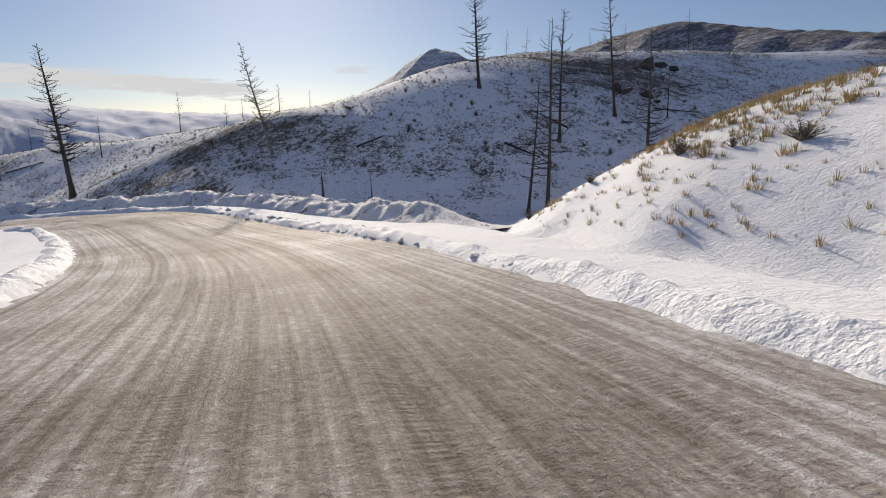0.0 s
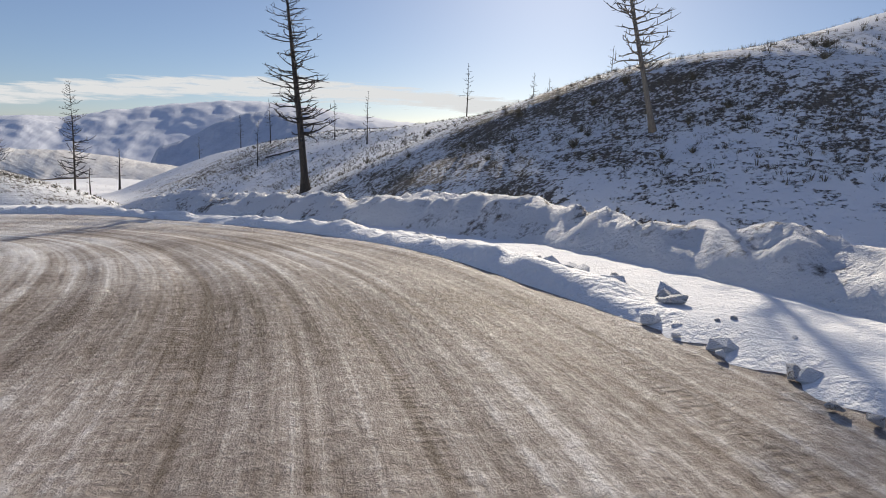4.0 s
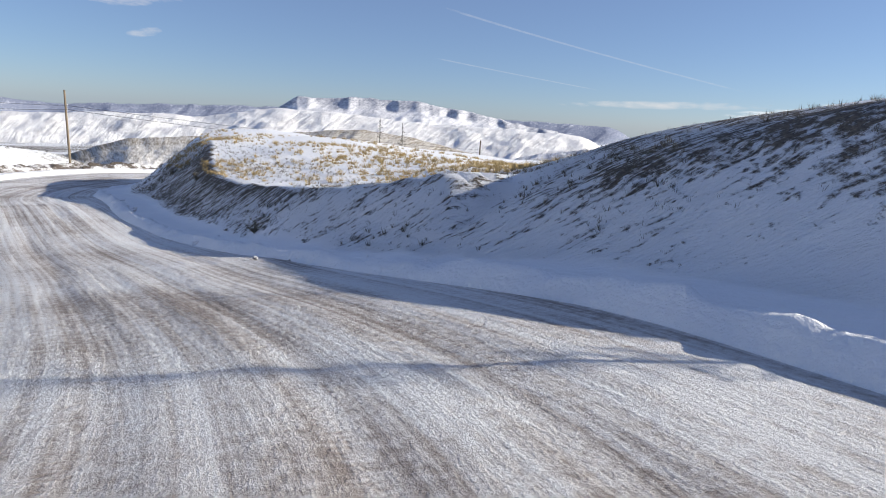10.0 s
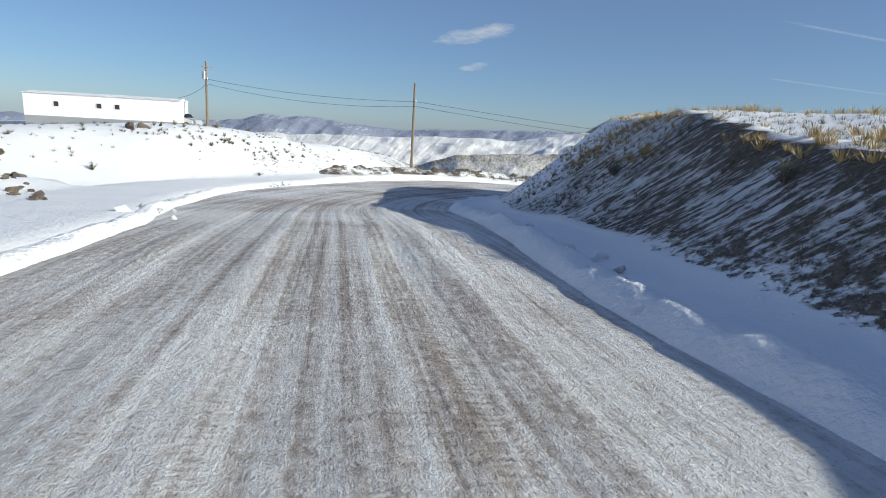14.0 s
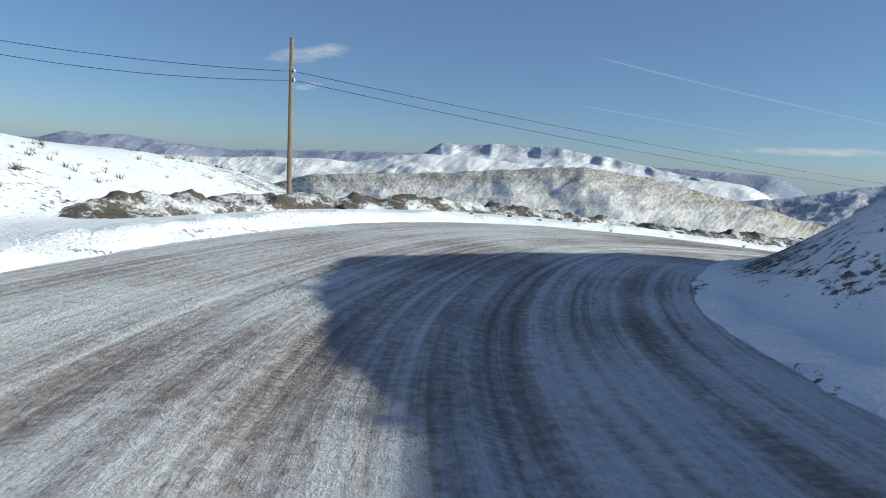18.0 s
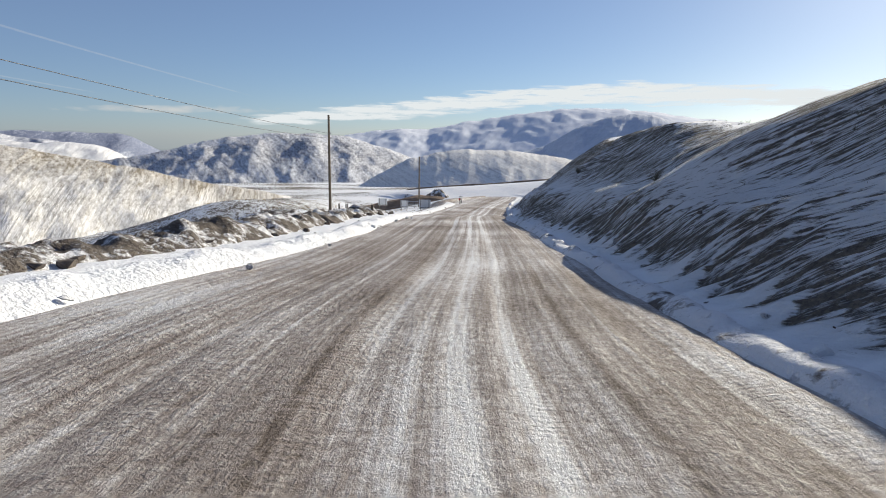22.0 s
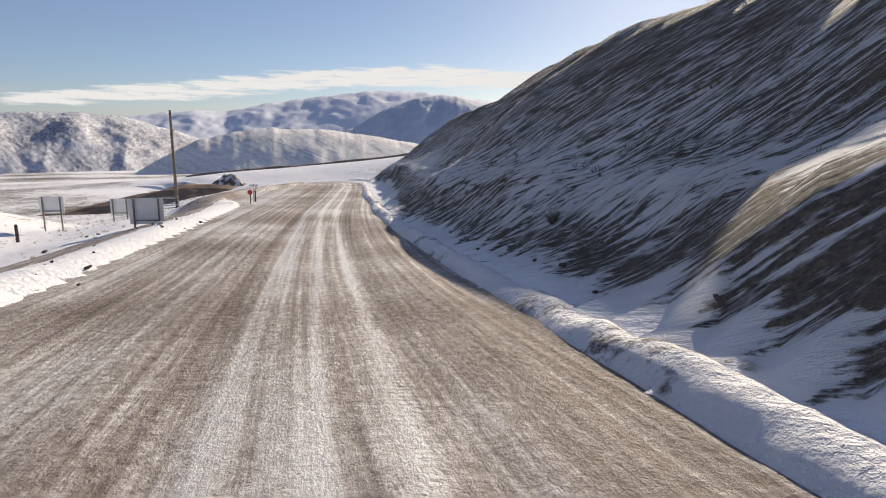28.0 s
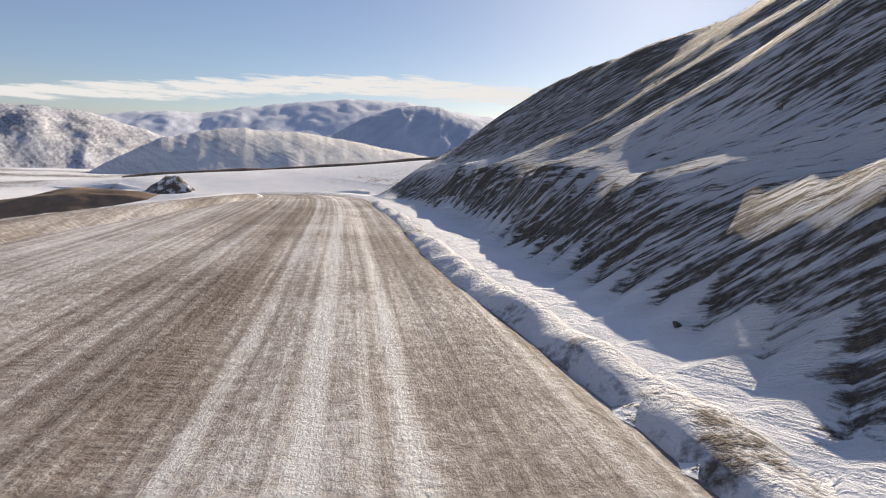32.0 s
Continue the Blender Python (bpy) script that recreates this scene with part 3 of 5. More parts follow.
# ---- mesh helpers ----
def grid_object(name, X, Y, Z, mat, attrs=(), uv=None):
    """A sheet from 2-D arrays."""
    n, m = X.shape
    me = bpy.data.meshes.new(name)
    co = np.stack([X, Y, Z], -1).reshape(-1, 3).astype(np.float32)
    i = (np.arange(n - 1)[:, None] * m + np.arange(m - 1)[None, :]).ravel()
    quads = np.stack([i, i + m, i + m + 1, i + 1], -1).astype(np.int32)
    me.vertices.add(len(co))
    me.vertices.foreach_set("co", co.ravel())
    me.loops.add(quads.size)
    me.loops.foreach_set("vertex_index", quads.ravel())
    me.polygons.add(len(quads))
    me.polygons.foreach_set("loop_start", np.arange(0, quads.size, 4, dtype=np.int32))
    me.polygons.foreach_set("use_smooth", np.ones(len(quads), dtype=bool))
    me.update(calc_edges=True)
    for key, values in attrs:
        a = me.attributes.new(key, "FLOAT", "POINT")
        a.data.foreach_set("value", np.asarray(values, np.float32).ravel())
    if uv is not None:
        layer = me.uv_layers.new(name="metres")
        layer.data.foreach_set("uv", np.stack(uv, -1).reshape(-1, 2)[quads.ravel()].astype(np.float32).ravel())
    me.materials.append(mat)
    return new(name, me)


def part(name, bm, mat, parent, label=""):
    me = bpy.data.meshes.new(name)
    bm.to_mesh(me)
    bm.free()
    if mat:
        me.materials.append(mat)
    ob = new(name, me)
    ob.parent = parent
    if label:
        tagged(ob, label)
    return ob


def box(bm, sx, sy, sz, m=Matrix(), bevel=0.0):
    r = bmesh.ops.create_cube(bm, size=1, matrix=m @ Matrix.Diagonal((sx, sy, sz, 1)))
    if bevel:
        edges = list({e for v in r["verts"] for e in v.link_edges})
        bmesh.ops.bevel(bm, geom=edges, offset=bevel, segments=2, affect="EDGES", profile=0.6)
    return r["verts"]


def tube(bm, a, b, ra, rb, sides=8, caps=True):
    a, b = Vector(a), Vector(b)
    d = b - a
    q = d.to_track_quat("Z", "Y").to_matrix().to_4x4()
    bmesh.ops.create_cone(bm, cap_ends=caps, segments=sides, radius1=ra, radius2=rb, depth=d.length, matrix=Matrix.Translation((a + b) / 2) @ q)


def loft(bm, points, radii, sides):
    """One closed skin round a bent line."""
    rings = []
    for k, (p, r) in enumerate(zip(points, radii)):
        d = Vector(points[min(k + 1, len(points) - 1)]) - Vector(points[max(k - 1, 0)])
        q = d.to_track_quat("Z", "Y")
        rings.append([bm.verts.new(Vector(p) + q @ Vector((r * math.cos(6.28319 * i / sides), r * math.sin(6.28319 * i / sides), 0))) for i in range(sides)])
    for a, b in zip(rings[:-1], rings[1:]):
        for i in range(sides):
            bm.faces.new((a[i], a[(i + 1) % sides], b[(i + 1) % sides], b[i])).smooth = True
    bm.faces.new(rings[0][::-1])
    bm.faces.new(rings[-1])


def ground_at(x, y):
    return float(ground_height(np.array([x]), np.array([y]))[0])


# ---- ground ----
def build_ground():
    xs, ys, Z = XS, YS, ZG
    X, Y = np.meshgrid(xs, ys, indexing="ij")
    u, off, zr = nearest(X.ravel(), Y.ravel())
    gx, gy = np.gradient(Z, xs, ys)
    steep = np.hypot(gx, gy).ravel()
    x, y = X.ravel(), Y.ravel()
    z = Z.ravel()
    cover = 0.40 + 0.30 * np.clip(steep - 0.25, 0, 0.5) + 0.22 * fbm(x / 22, y / 22, 3, 5)
    spur = ramp01(x, -100, -60) * ramp01(y, 48, 58) * (1 - np.exp(-((x + 67) ** 2 + (y - 50) ** 2) / 300.0))
    cover += 0.125 * spur
    slope_side = ramp01(u, 19.6, 21.5) * ramp01(off - half_right(u) - verge_right(u), -0.5, 0.3) * ramp01(off, 60, 40)
    long_slope = slope_side * ramp01(steep, 0.18, 0.4)
    foot = off - half_right(u) - verge_right(u)
    streaks = fbm(np.interp(u, CL[:, 0], CL_LEN) / 7 + off / 3.5, off / 3.0, 3, 57)
    cover += (0.19 + 0.07 * ramp01(u, 28, 25) + 0.03 * ramp01(foot, 4, 9) + 0.12 * ramp01(foot, 1.9, 1.2) + 0.22 * streaks * ramp01(foot, 14, 3)) * long_slope
    cover = np.where(long_slope > 0.3, np.clip(cover + 0.03, 0.60, 0.65) + 0.045 * ramp01(foot + 2 * streaks, 4.5, 8.5) + 0.035 * ramp01(foot, 1.6, 1.2) - 0.12 * ramp01(foot + 1.2 * streaks, 1.3, 1.7) * ramp01(foot + 1.2 * streaks, 3.6, 2.4), cover)
    wide = ramp01(np.hypot(x + 90, y - 20), 150, 300)
    cover += wide * (0.10 + 0.4 * fbm(x / 70, y / 45, 4, 61))
    cover -= 0.35 * np.exp(-((x + 2) ** 2 + (y - 255) ** 2) / 1600.0)
    knoll = np.exp(-((x + 68) ** 2 + (y - 49) ** 2) / 330.0)
    cover += 0.18 * knoll * ramp01(z, -8.4, -5.0)
    nose = ramp01(off, 3, 5) * ramp01(u, 3.2, 2.0) * ramp01(y, 45, 35)
    cover -= 0.22 * nose
    near = ramp01(np.abs(off), 13, 6) * (1 - ramp01(steep, 0.2, 0.4))
    cover -= 0.5 * near
    bank = ramp01(u, 10, 11.5) * ramp01(u, 18.5, 17) * ramp01(off, 5.5, 7) * ramp01(off, 20, 15)
    cover -= 0.15 * ramp01(u, 16.4, 17.6) * ramp01(u, 20.8, 19.8) * ramp01(off, 4, 6) * ramp01(off, 22, 16)
    curve = np.gradient(gx, xs, axis=0) + np.gradient(gy, ys, axis=1)
    rim = ramp01(-curve.ravel(), 0.05, 0.22) * ramp01(z - zr, 1.2, 2.0)
    bench = ramp01(u, 13.5, 14.5) * ramp01(u, 20.5, 19.5) * ramp01(off, 7.5, 9.5) * ramp01(steep, 0.5, 0.3)
    cover -= 0.2 * bench
    home = ramp01(off, -7, -9) * ramp01(u, 9, 11) * ramp01(u, 20, 18)
    cover -= 0.22 * home
    field = ramp01(off, -6, -9) * ramp01(u, 20, 22)
    cover += field * (0.08 + 0.05 * ramp01(off, -14, -20) + 0.03 * ramp01(u, 25, 28))
    face = np.maximum(0.75 * bank, 0.55 * knoll) * ramp01(steep, 0.12, 0.34)
    long_slope = np.maximum(long_slope, face)
    tufted = 0.65 + 0.09 * rim * ramp01(u, 16.6, 15.4) - 0.05 * ramp01(u, 15.6, 17) - 0.07 * ramp01(u, 16.8, 18.2) + 0.05 * fbm(x / 3, y / 3, 2, 71) + knoll * (0.16 * ramp01(z, -7.0, -5.2) - 0.20)
    cover = cover + (tufted - cover) * np.minimum(face * 2, 1) * (1 - slope_side)
    cx, cy, _ = on_road(u, 0 * u)
    tx, ty = np.interp(u, CL[:, 0], CL_TAN[:, 0]), np.interp(u, CL[:, 0], CL_TAN[:, 1])
    s_len = np.interp(u, CL[:, 0], CL_LEN) + (x - cx) * tx + (y - cy) * ty
    attrs = [("cover", np.clip(cover, 0, 1.2)), ("long_slope", long_slope), ("along", s_len + np.abs(off) * (0.5 + 0.45 * ramp01(u, 19, 22))), ("rise", np.abs(off))]
    Z = Z + (0.17 * vnoise((s_len * 1.5 + np.abs(off) * 1.4) / 2.8, np.abs(off) / 9, 91) * long_slope).reshape(X.shape)
    Z = Z + (0.15 * vnoise((s_len + off * 0.5) / 2.0, off / 6, 93) * long_slope * ramp01(foot, 0.3, 1.0) * ramp01(foot, 9, 4) * ramp01(u, 22, 25)).reshape(X.shape)
    ob = grid_object("ground", X, Y, Z, HILLSIDE, attrs)
    return tagged(ob, "snow-covered hills with dry grass and bare soil showing", "ground", kind="structure")


def build_road():
    s = np.arange(CL_LEN[0], CL_LEN[-1], 0.35)
    u = np.interp(s, CL_LEN, CL[:, 0])
    t = np.linspace(-1, 1, 111)
    U, Tt = np.meshgrid(u, t, indexing="ij")
    S = np.repeat(s[:, None], len(t), 1)
    wr, wl = half_right(U) + 0.7, half_left(U) + 0.7
    off = np.where(Tt > 0, Tt * wr, Tt * wl)
    X, Y, Z = on_road(U, off)
    Z = Z - 0.0025 * off ** 2
    wander = 0.35 * vnoise(S / 22, S * 0, 4)
    track = np.zeros_like(off)
    for c in (-2.7, -0.9, 0.95, 2.6):
        track += np.exp(-((off - c - wander) / 0.34) ** 2)
    lug = np.zeros_like(off)
    for c in (-2.45, -1.15, 0.75, 2.9):
        lug += np.exp(-((off - c - wander) / 0.13) ** 4)
    Z = Z - 0.035 * track + 0.05 * fbm(off * 1.7, S / 7, 3, 21)
    soil = table(U, [(-6, 0.12), (5, 0.09), (8, 0.02), (10, -0.02), (15, -0.03), (18, -0.01), (21, 0.02), (24, 0.06), (48, 0.07)]) + 0.05 * np.exp(-(off / 1.6) ** 2) * ramp01(U, 22, 20)
    o = off - wander
    soil = soil + ramp01(U, 20, 23) * (0.09 * np.exp(-((o + 1.5) / 0.7) ** 2) + 0.08 * np.exp(-((o - 1.9) / 0.9) ** 2) - 0.13 * np.exp(-((o - 0.05) / 0.10) ** 2) - 0.15 * np.exp(-((o - 0.72) / 0.13) ** 2) - 0.08 * np.exp(-((o + 0.75) / 0.16) ** 2) + 0.05 * np.exp(-((o + 3.3) / 0.5) ** 2))
    ob = grid_object("road", X, Y, Z, ROADMAT, [("track", track), ("soil", soil), ("lug", lug)], (off, S))
    return tagged(ob, "packed snow road with gritty brown wheel tracks", "road", kind="structure")


def build_berm(name, side, lo, hi, height, width, gap, seed, label, mat=SNOW, lumps=1.0):
    """A ploughed ridge of lumpy snow along one edge of the road."""
    s = np.arange(np.interp(lo, CL[:, 0], CL_LEN), np.interp(hi, CL[:, 0], CL_LEN), 0.16)
    u = np.interp(s, CL_LEN, CL[:, 0])
    w = np.linspace(0, 1, 17)
    U, Wd = np.meshgrid(u, w, indexing="ij")
    S = np.repeat(s[:, None], len(w), 1)
    half = half_right(U) if side > 0 else half_left(U)
    o = half + (table(U, gap) if isinstance(gap, list) else gap) + Wd * width + 0.25 * fbm(S / 5, S * 0, 3, seed)
    X, Y, Z = on_road(U, side * o)
    prof = np.sin(np.pi * np.clip(Wd, 0, 1)) ** 0.8
    lump = 0.72 + 0.55 * lumps * fbm(S / 1.6, Wd * 2.2, 3, seed + 3) + 0.55 * lumps * fbm(S / 0.5, Wd * width * 2.0, 3, seed + 5) + 0.35 * fbm(S / 6, Wd * 0, 2, seed + 9)
    ends = ramp01(U, lo, lo + 0.8) * ramp01(U, hi, hi - 0.8)
    Z = Z - 0.15 + (0.2 + height * np.maximum(lump, 0.12)) * prof * ends
    ob = grid_object(name, X, Y, Z, mat)
    return tagged(ob, label, "snow bank", kind="structure")


def build_side_road():
    """The gravel side road that joins beyond the sign island."""
    plan = [(29.3, -11.5), (30.5, -8.6), (31.7, -7.2), (32.6, -8.2), (33.8, -7.4), (35, -5.5), (36.5, -3.2)]
    u = np.linspace(29.3, 36.5, 130)
    w = np.linspace(-1, 1, 15)
    U, Wd = np.meshgrid(u, w, indexing="ij")
    off = table(U, plan) + 1.7 * Wd
    X, Y, _ = on_road(U, off)
    Z = ground_height(X, Y).reshape(X.shape) + 0.07 - 0.12 * np.abs(Wd) ** 6
    Z = np.maximum(Z, on_road(U, off)[2] - 1.6)
    S = np.interp(U, CL[:, 0], CL_LEN)
    track = np.exp(-((Wd - 0.45) / 0.2) ** 2) + np.exp(-((Wd + 0.45) / 0.2) ** 2)
    ob = grid_object("road_side", X, Y, Z, ROADMAT, [("track", track), ("soil", 0 * S + 0.1), ("lug", 0 * S)], (off, S))
    return tagged(ob, "narrow gritty side road joining at the sign island", "road", kind="structure")


ground = build_ground()
road = build_road()
side_road = build_side_road()


build_berm("snow_bank_1", 1, -2, 4.4, 0.26, 1.3, 0.15, 31, "low ridge of ploughed snow clods along the road edge")
build_berm("snow_bank_2", 1, 2.4, 8.4, 1.2, 3.4, [(2, 3.4), (4.5, 2.6), (7, 1.4), (9, 1.3)], 41, "high ploughed snow bank flecked with earth", FLECKED_SNOW, 0.55)
build_berm("snow_bank_3", 1, 4.2, 12.5, 0.30, 1.3, 0.1, 51, "low ploughed snow ridge at the road edge")
build_berm("snow_bank_4", 1, 11.5, 20.5, 0.24, 1.1, 0.1, 61, "lumpy ploughed snow ridge in the shade of a bank")
build_berm("snow_bank_5", 1, 21.0, 36.5, 0.17, 0.9, 0.0, 71, "ploughed snow ridge below a scoured slope", FLECKED_SNOW)
build_berm("snow_bank_6", -1, -2, 6, 0.28, 1.4, 0.2, 81, "ploughed snow bank inside the bend")
build_berm("snow_bank_7", -1, 9.0, 19.0, 0.17, 0.8, 0.0, 91, "low ploughed snow ridge beside a wide shoulder")
build_berm("snow_bank_9", -1, 19.6, 29.0, 0.75, 3.2, 2.4, 111, "windrow of frozen earth and snow along the brink", DIRTY_SNOW)
build_berm("snow_bank_8", -1, 18.5, 30.0, 0.22, 1.8, 0.1, 101, "thin crusty snow ridge beside the road")


# ---- distance: hills and mountains round the valley ----
EYE = (-110.0, 0.0, -10.0)


def landform(name, label, crest, dist, front, back, low, mat, seed, rough, bare=((0, 0.5), (1, 0.5)), cells=(360, 90), gully=1.0, cliff=0.0):
    """A hill seen as a crest of (azimuth, elevation) in degrees at a distance, falling to low in front and behind."""
    az = np.linspace(crest[0][0], crest[-1][0], cells[0])
    v = np.linspace(0, 1, cells[1])
    A, V = np.meshgrid(az, v, indexing="ij")
    line = crest if crest[0][0] < crest[-1][0] else crest[::-1]
    el = np.interp(A, [c[0] for c in line], [c[1] for c in line])
    cut = 0.66
    R = np.where(V < cut, dist - front * (1 - V / cut), dist + back * (V - cut) / (1 - cut))
    arc = np.radians(A) * dist
    top = EYE[2] + dist * np.tan(np.radians(el))
    shape = np.where(V < cut, ramp01(V / cut, -0.25, 1.05), 1 - ramp01((V - cut) / (1 - cut), 0, 1.15))
    shape = np.where(V < cut, (1 - cliff) * shape + cliff * ramp01(V / cut + 0.05 * vnoise(arc / (front * 0.05), V * 0, seed + 6), 0.84, 0.98), shape)
    lean = arc + (V - cut) * front * 0.25
    spur = np.abs(vnoise(lean / (front * 0.21), V * 2.2, seed)) + 0.5 * np.abs(vnoise(lean / (front * 0.08), V * 4.5, seed + 1))
    body = shape - gully * 0.13 * spur * shape * (1 - shape) * 4
    jag = dist * math.radians(0.15) * fbm(A / 1.1, A * 0, 5, seed + 20) * np.clip(shape, 0, 1) ** 8
    Z = low + (top - low) * body + jag + rough * fbm(arc / (front * 0.12), R / (front * 0.2), 5, seed + 4) * np.clip(shape * 2, 0, 1) * np.clip(0.25 + np.abs(V - cut) * 4, 0, 1)
    Z = np.where(V >= 0.999, low - 30, Z)
    a = np.radians(A)
    X, Y = EYE[0] - np.sin(a) * R, EYE[1] + np.cos(a) * R
    span = crest[-1][0] - crest[0][0]
    ends = np.minimum(ramp01(A, crest[0][0], crest[0][0] + 0.06 * span), ramp01(A, crest[-1][0], crest[-1][0] - 0.06 * span))
    Z = low - 5 + (Z - low + 5) * (0.35 + 0.65 * ends)
    level = np.interp(shape, [b[0] for b in bare], [b[1] for b in bare]) + 0.25 * gully * (spur - 0.5)
    ob = grid_object(name, X, Y, Z, mat, [("bare", np.clip(level, 0, 1.2)), ("arc", arc), ("hgt", Z)])
    return tagged(ob, label, "hill", kind="structure")


# the first snow tone has distance haze mixed into its colour
HAZED_SNOW, WARM_SNOW = (0.78, 0.81, 0.88), (0.84, 0.83, 0.82)
# blue haze of distance is painted into the dome's rock and forest colours
landform("mountain_1", "distant mountain dome with snow, blue haze in its colours, under a cloud bank", [(74, -0.5), (68, -0.2), (65, 0.2), (61.5, 0.75), (59, 1.05), (56.5, 1.0), (53.5, 1.6), (50, 2.2), (46.4, 2.65), (44, 2.95), (41.7, 3.15), (39, 3.05), (36, 2.75), (33, 2.3), (26, 1.6), (14, 1.2), (0, 0.8)], 4000, 1500, 400, -230,
         mountain_material("hazed_far_range", HAZED_SNOW, (0.72, 0.76, 0.83), (0.64, 0.69, 0.78), 4000, contrast=2.4, relief=0.15), 3, 25, ((0, 0.3), (0.4, 0.45), (0.6, 0.75), (1, 0.8)), gully=0.3)
# rock and forest are tinted blue, so the colours carry the haze
landform("mountain_2", "far plateau rim with dark forest and snow, tinted blue for haze", [(176, -1.2), (166, -0.7), (158, -0.8), (150, -0.5), (147, -0.3), (145, 0.25), (140, 0.2), (135.8, -0.2), (133, -0.4), (130, -0.3), (124, 0.0), (117, 0.2), (110, 0.3), (100, 0.3), (86, 0.2), (78, 0.0)], 3900, 1300, 400, -220,
         mountain_material("hazed_plateau_forest", (0.80, 0.82, 0.86), (0.32, 0.35, 0.44), (0.24, 0.27, 0.36), 3900, relief=0.3), 7, 18, ((0, 0.35), (0.5, 0.55), (0.75, 0.85), (1, 0.82)))
landform("mountain_3", "flat-topped mesa with snowy cliffs", [(118.5, -1.2), (116, -0.6), (114, 0.5), (112.8, 1.25), (108, 1.5), (104, 1.5), (101, 1.5), (97, 0.9), (92, 0.0), (86, -0.9)], 3000, 1000, 500, -190,
         mountain_material("mesa_snow", (0.82, 0.82, 0.84), (0.36, 0.37, 0.42), (0.26, 0.28, 0.34), 3000, relief=0.3), 11, 12, ((0, 0.35), (0.6, 0.28), (0.8, 0.46), (0.92, 0.6), (1, 0.56)), gully=0.4, cliff=0.15)
landform("mountain_4", "white rolling foothills below the mesa", [(170, -2.0), (160, -1.6), (150, -1.4), (142, -1.3), (133, -1.1), (125, -0.8), (121, -0.95), (118, -0.3), (115, 0.2), (108.7, 0.05), (102, -0.4), (96, -0.5), (88, -0.7), (80, -1.2)], 2000, 800, 300, -150,
         mountain_material("foothill_snow", WARM_SNOW, (0.38, 0.35, 0.34), (0.27, 0.26, 0.28), 2000, contrast=4.5, fine=0.14), 19, 16, ((0, 0.4), (1, 0.34)), gully=0.6)
landform("hill_1", "dark crag-sided hill streaked with snow", [(92, -3.6), (87, -2.6), (82, -1.8), (78, -0.9), (75, -0.1), (72, 0.3), (67, 0.35), (64, 0.1), (61, -0.8), (57, -2.2), (52, -3.6)], 1000, 380, 300, -90,
         mountain_material("crag_slope", (0.80, 0.81, 0.84), (0.36, 0.35, 0.36), (0.23, 0.235, 0.26), 1000, lean=-1.4, contrast=5, relief=0.35, fine=0.40, gullied=0.26), 23, 9, ((0, 0.56), (0.5, 0.62), (0.8, 0.68), (1, 0.56)), gully=0.45)
landform("hill_2", "smooth pale hill with faint gullies", [(70, -9), (65.5, -6.3), (63, -4.5), (60.3, -2.9), (58.4, -2.0), (55.7, -1.3), (53, -1.0), (50, -0.97), (47.3, -1.15), (44.5, -1.55), (41.6, -2.0), (39, -2.4), (34, -3.2), (28, -4.5)], 480, 170, 140, -84,
         mountain_material("grass_hill", (0.86, 0.84, 0.80), (0.58, 0.54, 0.50), (0.36, 0.33, 0.32), 480, lean=-3.0, contrast=5, relief=0.3, fine=0.16), 29, 2.0, ((0, 0.36), (0.6, 0.38), (1, 0.46)), gully=0.12)
# haze over the cone is put into its snow, rock and forest colours
landform("hill_3", "cone-shaped hill with blue haze put into its colours", [(49, -1.6), (45, -0.2), (42, 1.5), (39.5, 2.4), (36, 2.5), (33, 1.6), (28, 0.4), (22, -0.6)], 1500, 420, 300, -130,
         mountain_material("hazed_cone_forest", (0.66, 0.70, 0.78), (0.38, 0.43, 0.52), (0.30, 0.35, 0.44), 1500, contrast=2.2, relief=0.3), 37, 10, ((0, 0.5), (1, 0.8)))
landform("hill_4", "rounded snow and brown grass hill across the valley", [(150, -9), (138, -6.4), (134, -5.0), (131, -3.9), (128, -2.8), (124, -2.5), (120, -2.15), (114, -1.8), (109, -1.3), (104, -0.7), (99, -0.36), (96, -0.6), (93, -0.9), (88, -1.9), (82, -3.2), (76, -4.7), (71, -5.8), (66, -7.0)], 160, 96, 70, -32,
         mountain_material("speckled_grass_hill", (0.84, 0.82, 0.79), (0.36, 0.305, 0.22), (0.24, 0.205, 0.155), 210, contrast=5, relief=0.35, fine=0.46, gullied=0.06), 43, 1.6, ((0, 0.40), (0.5, 0.43), (0.8, 0.52), (1, 0.74)), gully=0.12)


landform("hill_5", "snowy wooded hilltop behind the burnt spur", [(-15, 4.6), (-18, 5.8), (-19.8, 6.7), (-21.6, 8.0), (-23.5, 8.75), (-25.2, 8.3), (-26.9, 7.4), (-30, 6.0)], 271, 70, 60, -14,
         mountain_material("dark_snowy_slope", (0.80, 0.81, 0.84), (0.26, 0.25, 0.25), (0.15, 0.15, 0.16), 271, contrast=6, fine=0.34, gullied=0.16), 51, 1.2, ((0, 0.5), (1, 0.55)), cells=(160, 60), gully=0.4)
landform("hill_6", "dark burnt ridge with sparse snow", [(-33, 6.6), (-37.8, 7.77), (-40, 8.2), (-42, 8.6), (-45.3, 8.95), (-48.2, 8.4), (-51, 7.85), (-54.3, 7.3), (-64, 6.0)], 250, 80, 70, -14,
         mountain_material("burnt_ridge_slope", (0.76, 0.78, 0.82), (0.22, 0.21, 0.21), (0.11, 0.11, 0.12), 250, contrast=6, fine=0.34, gullied=0.16), 53, 1.5, ((0, 0.5), (0.8, 0.62), (1, 0.8)), cells=(220, 60), gully=0.5)


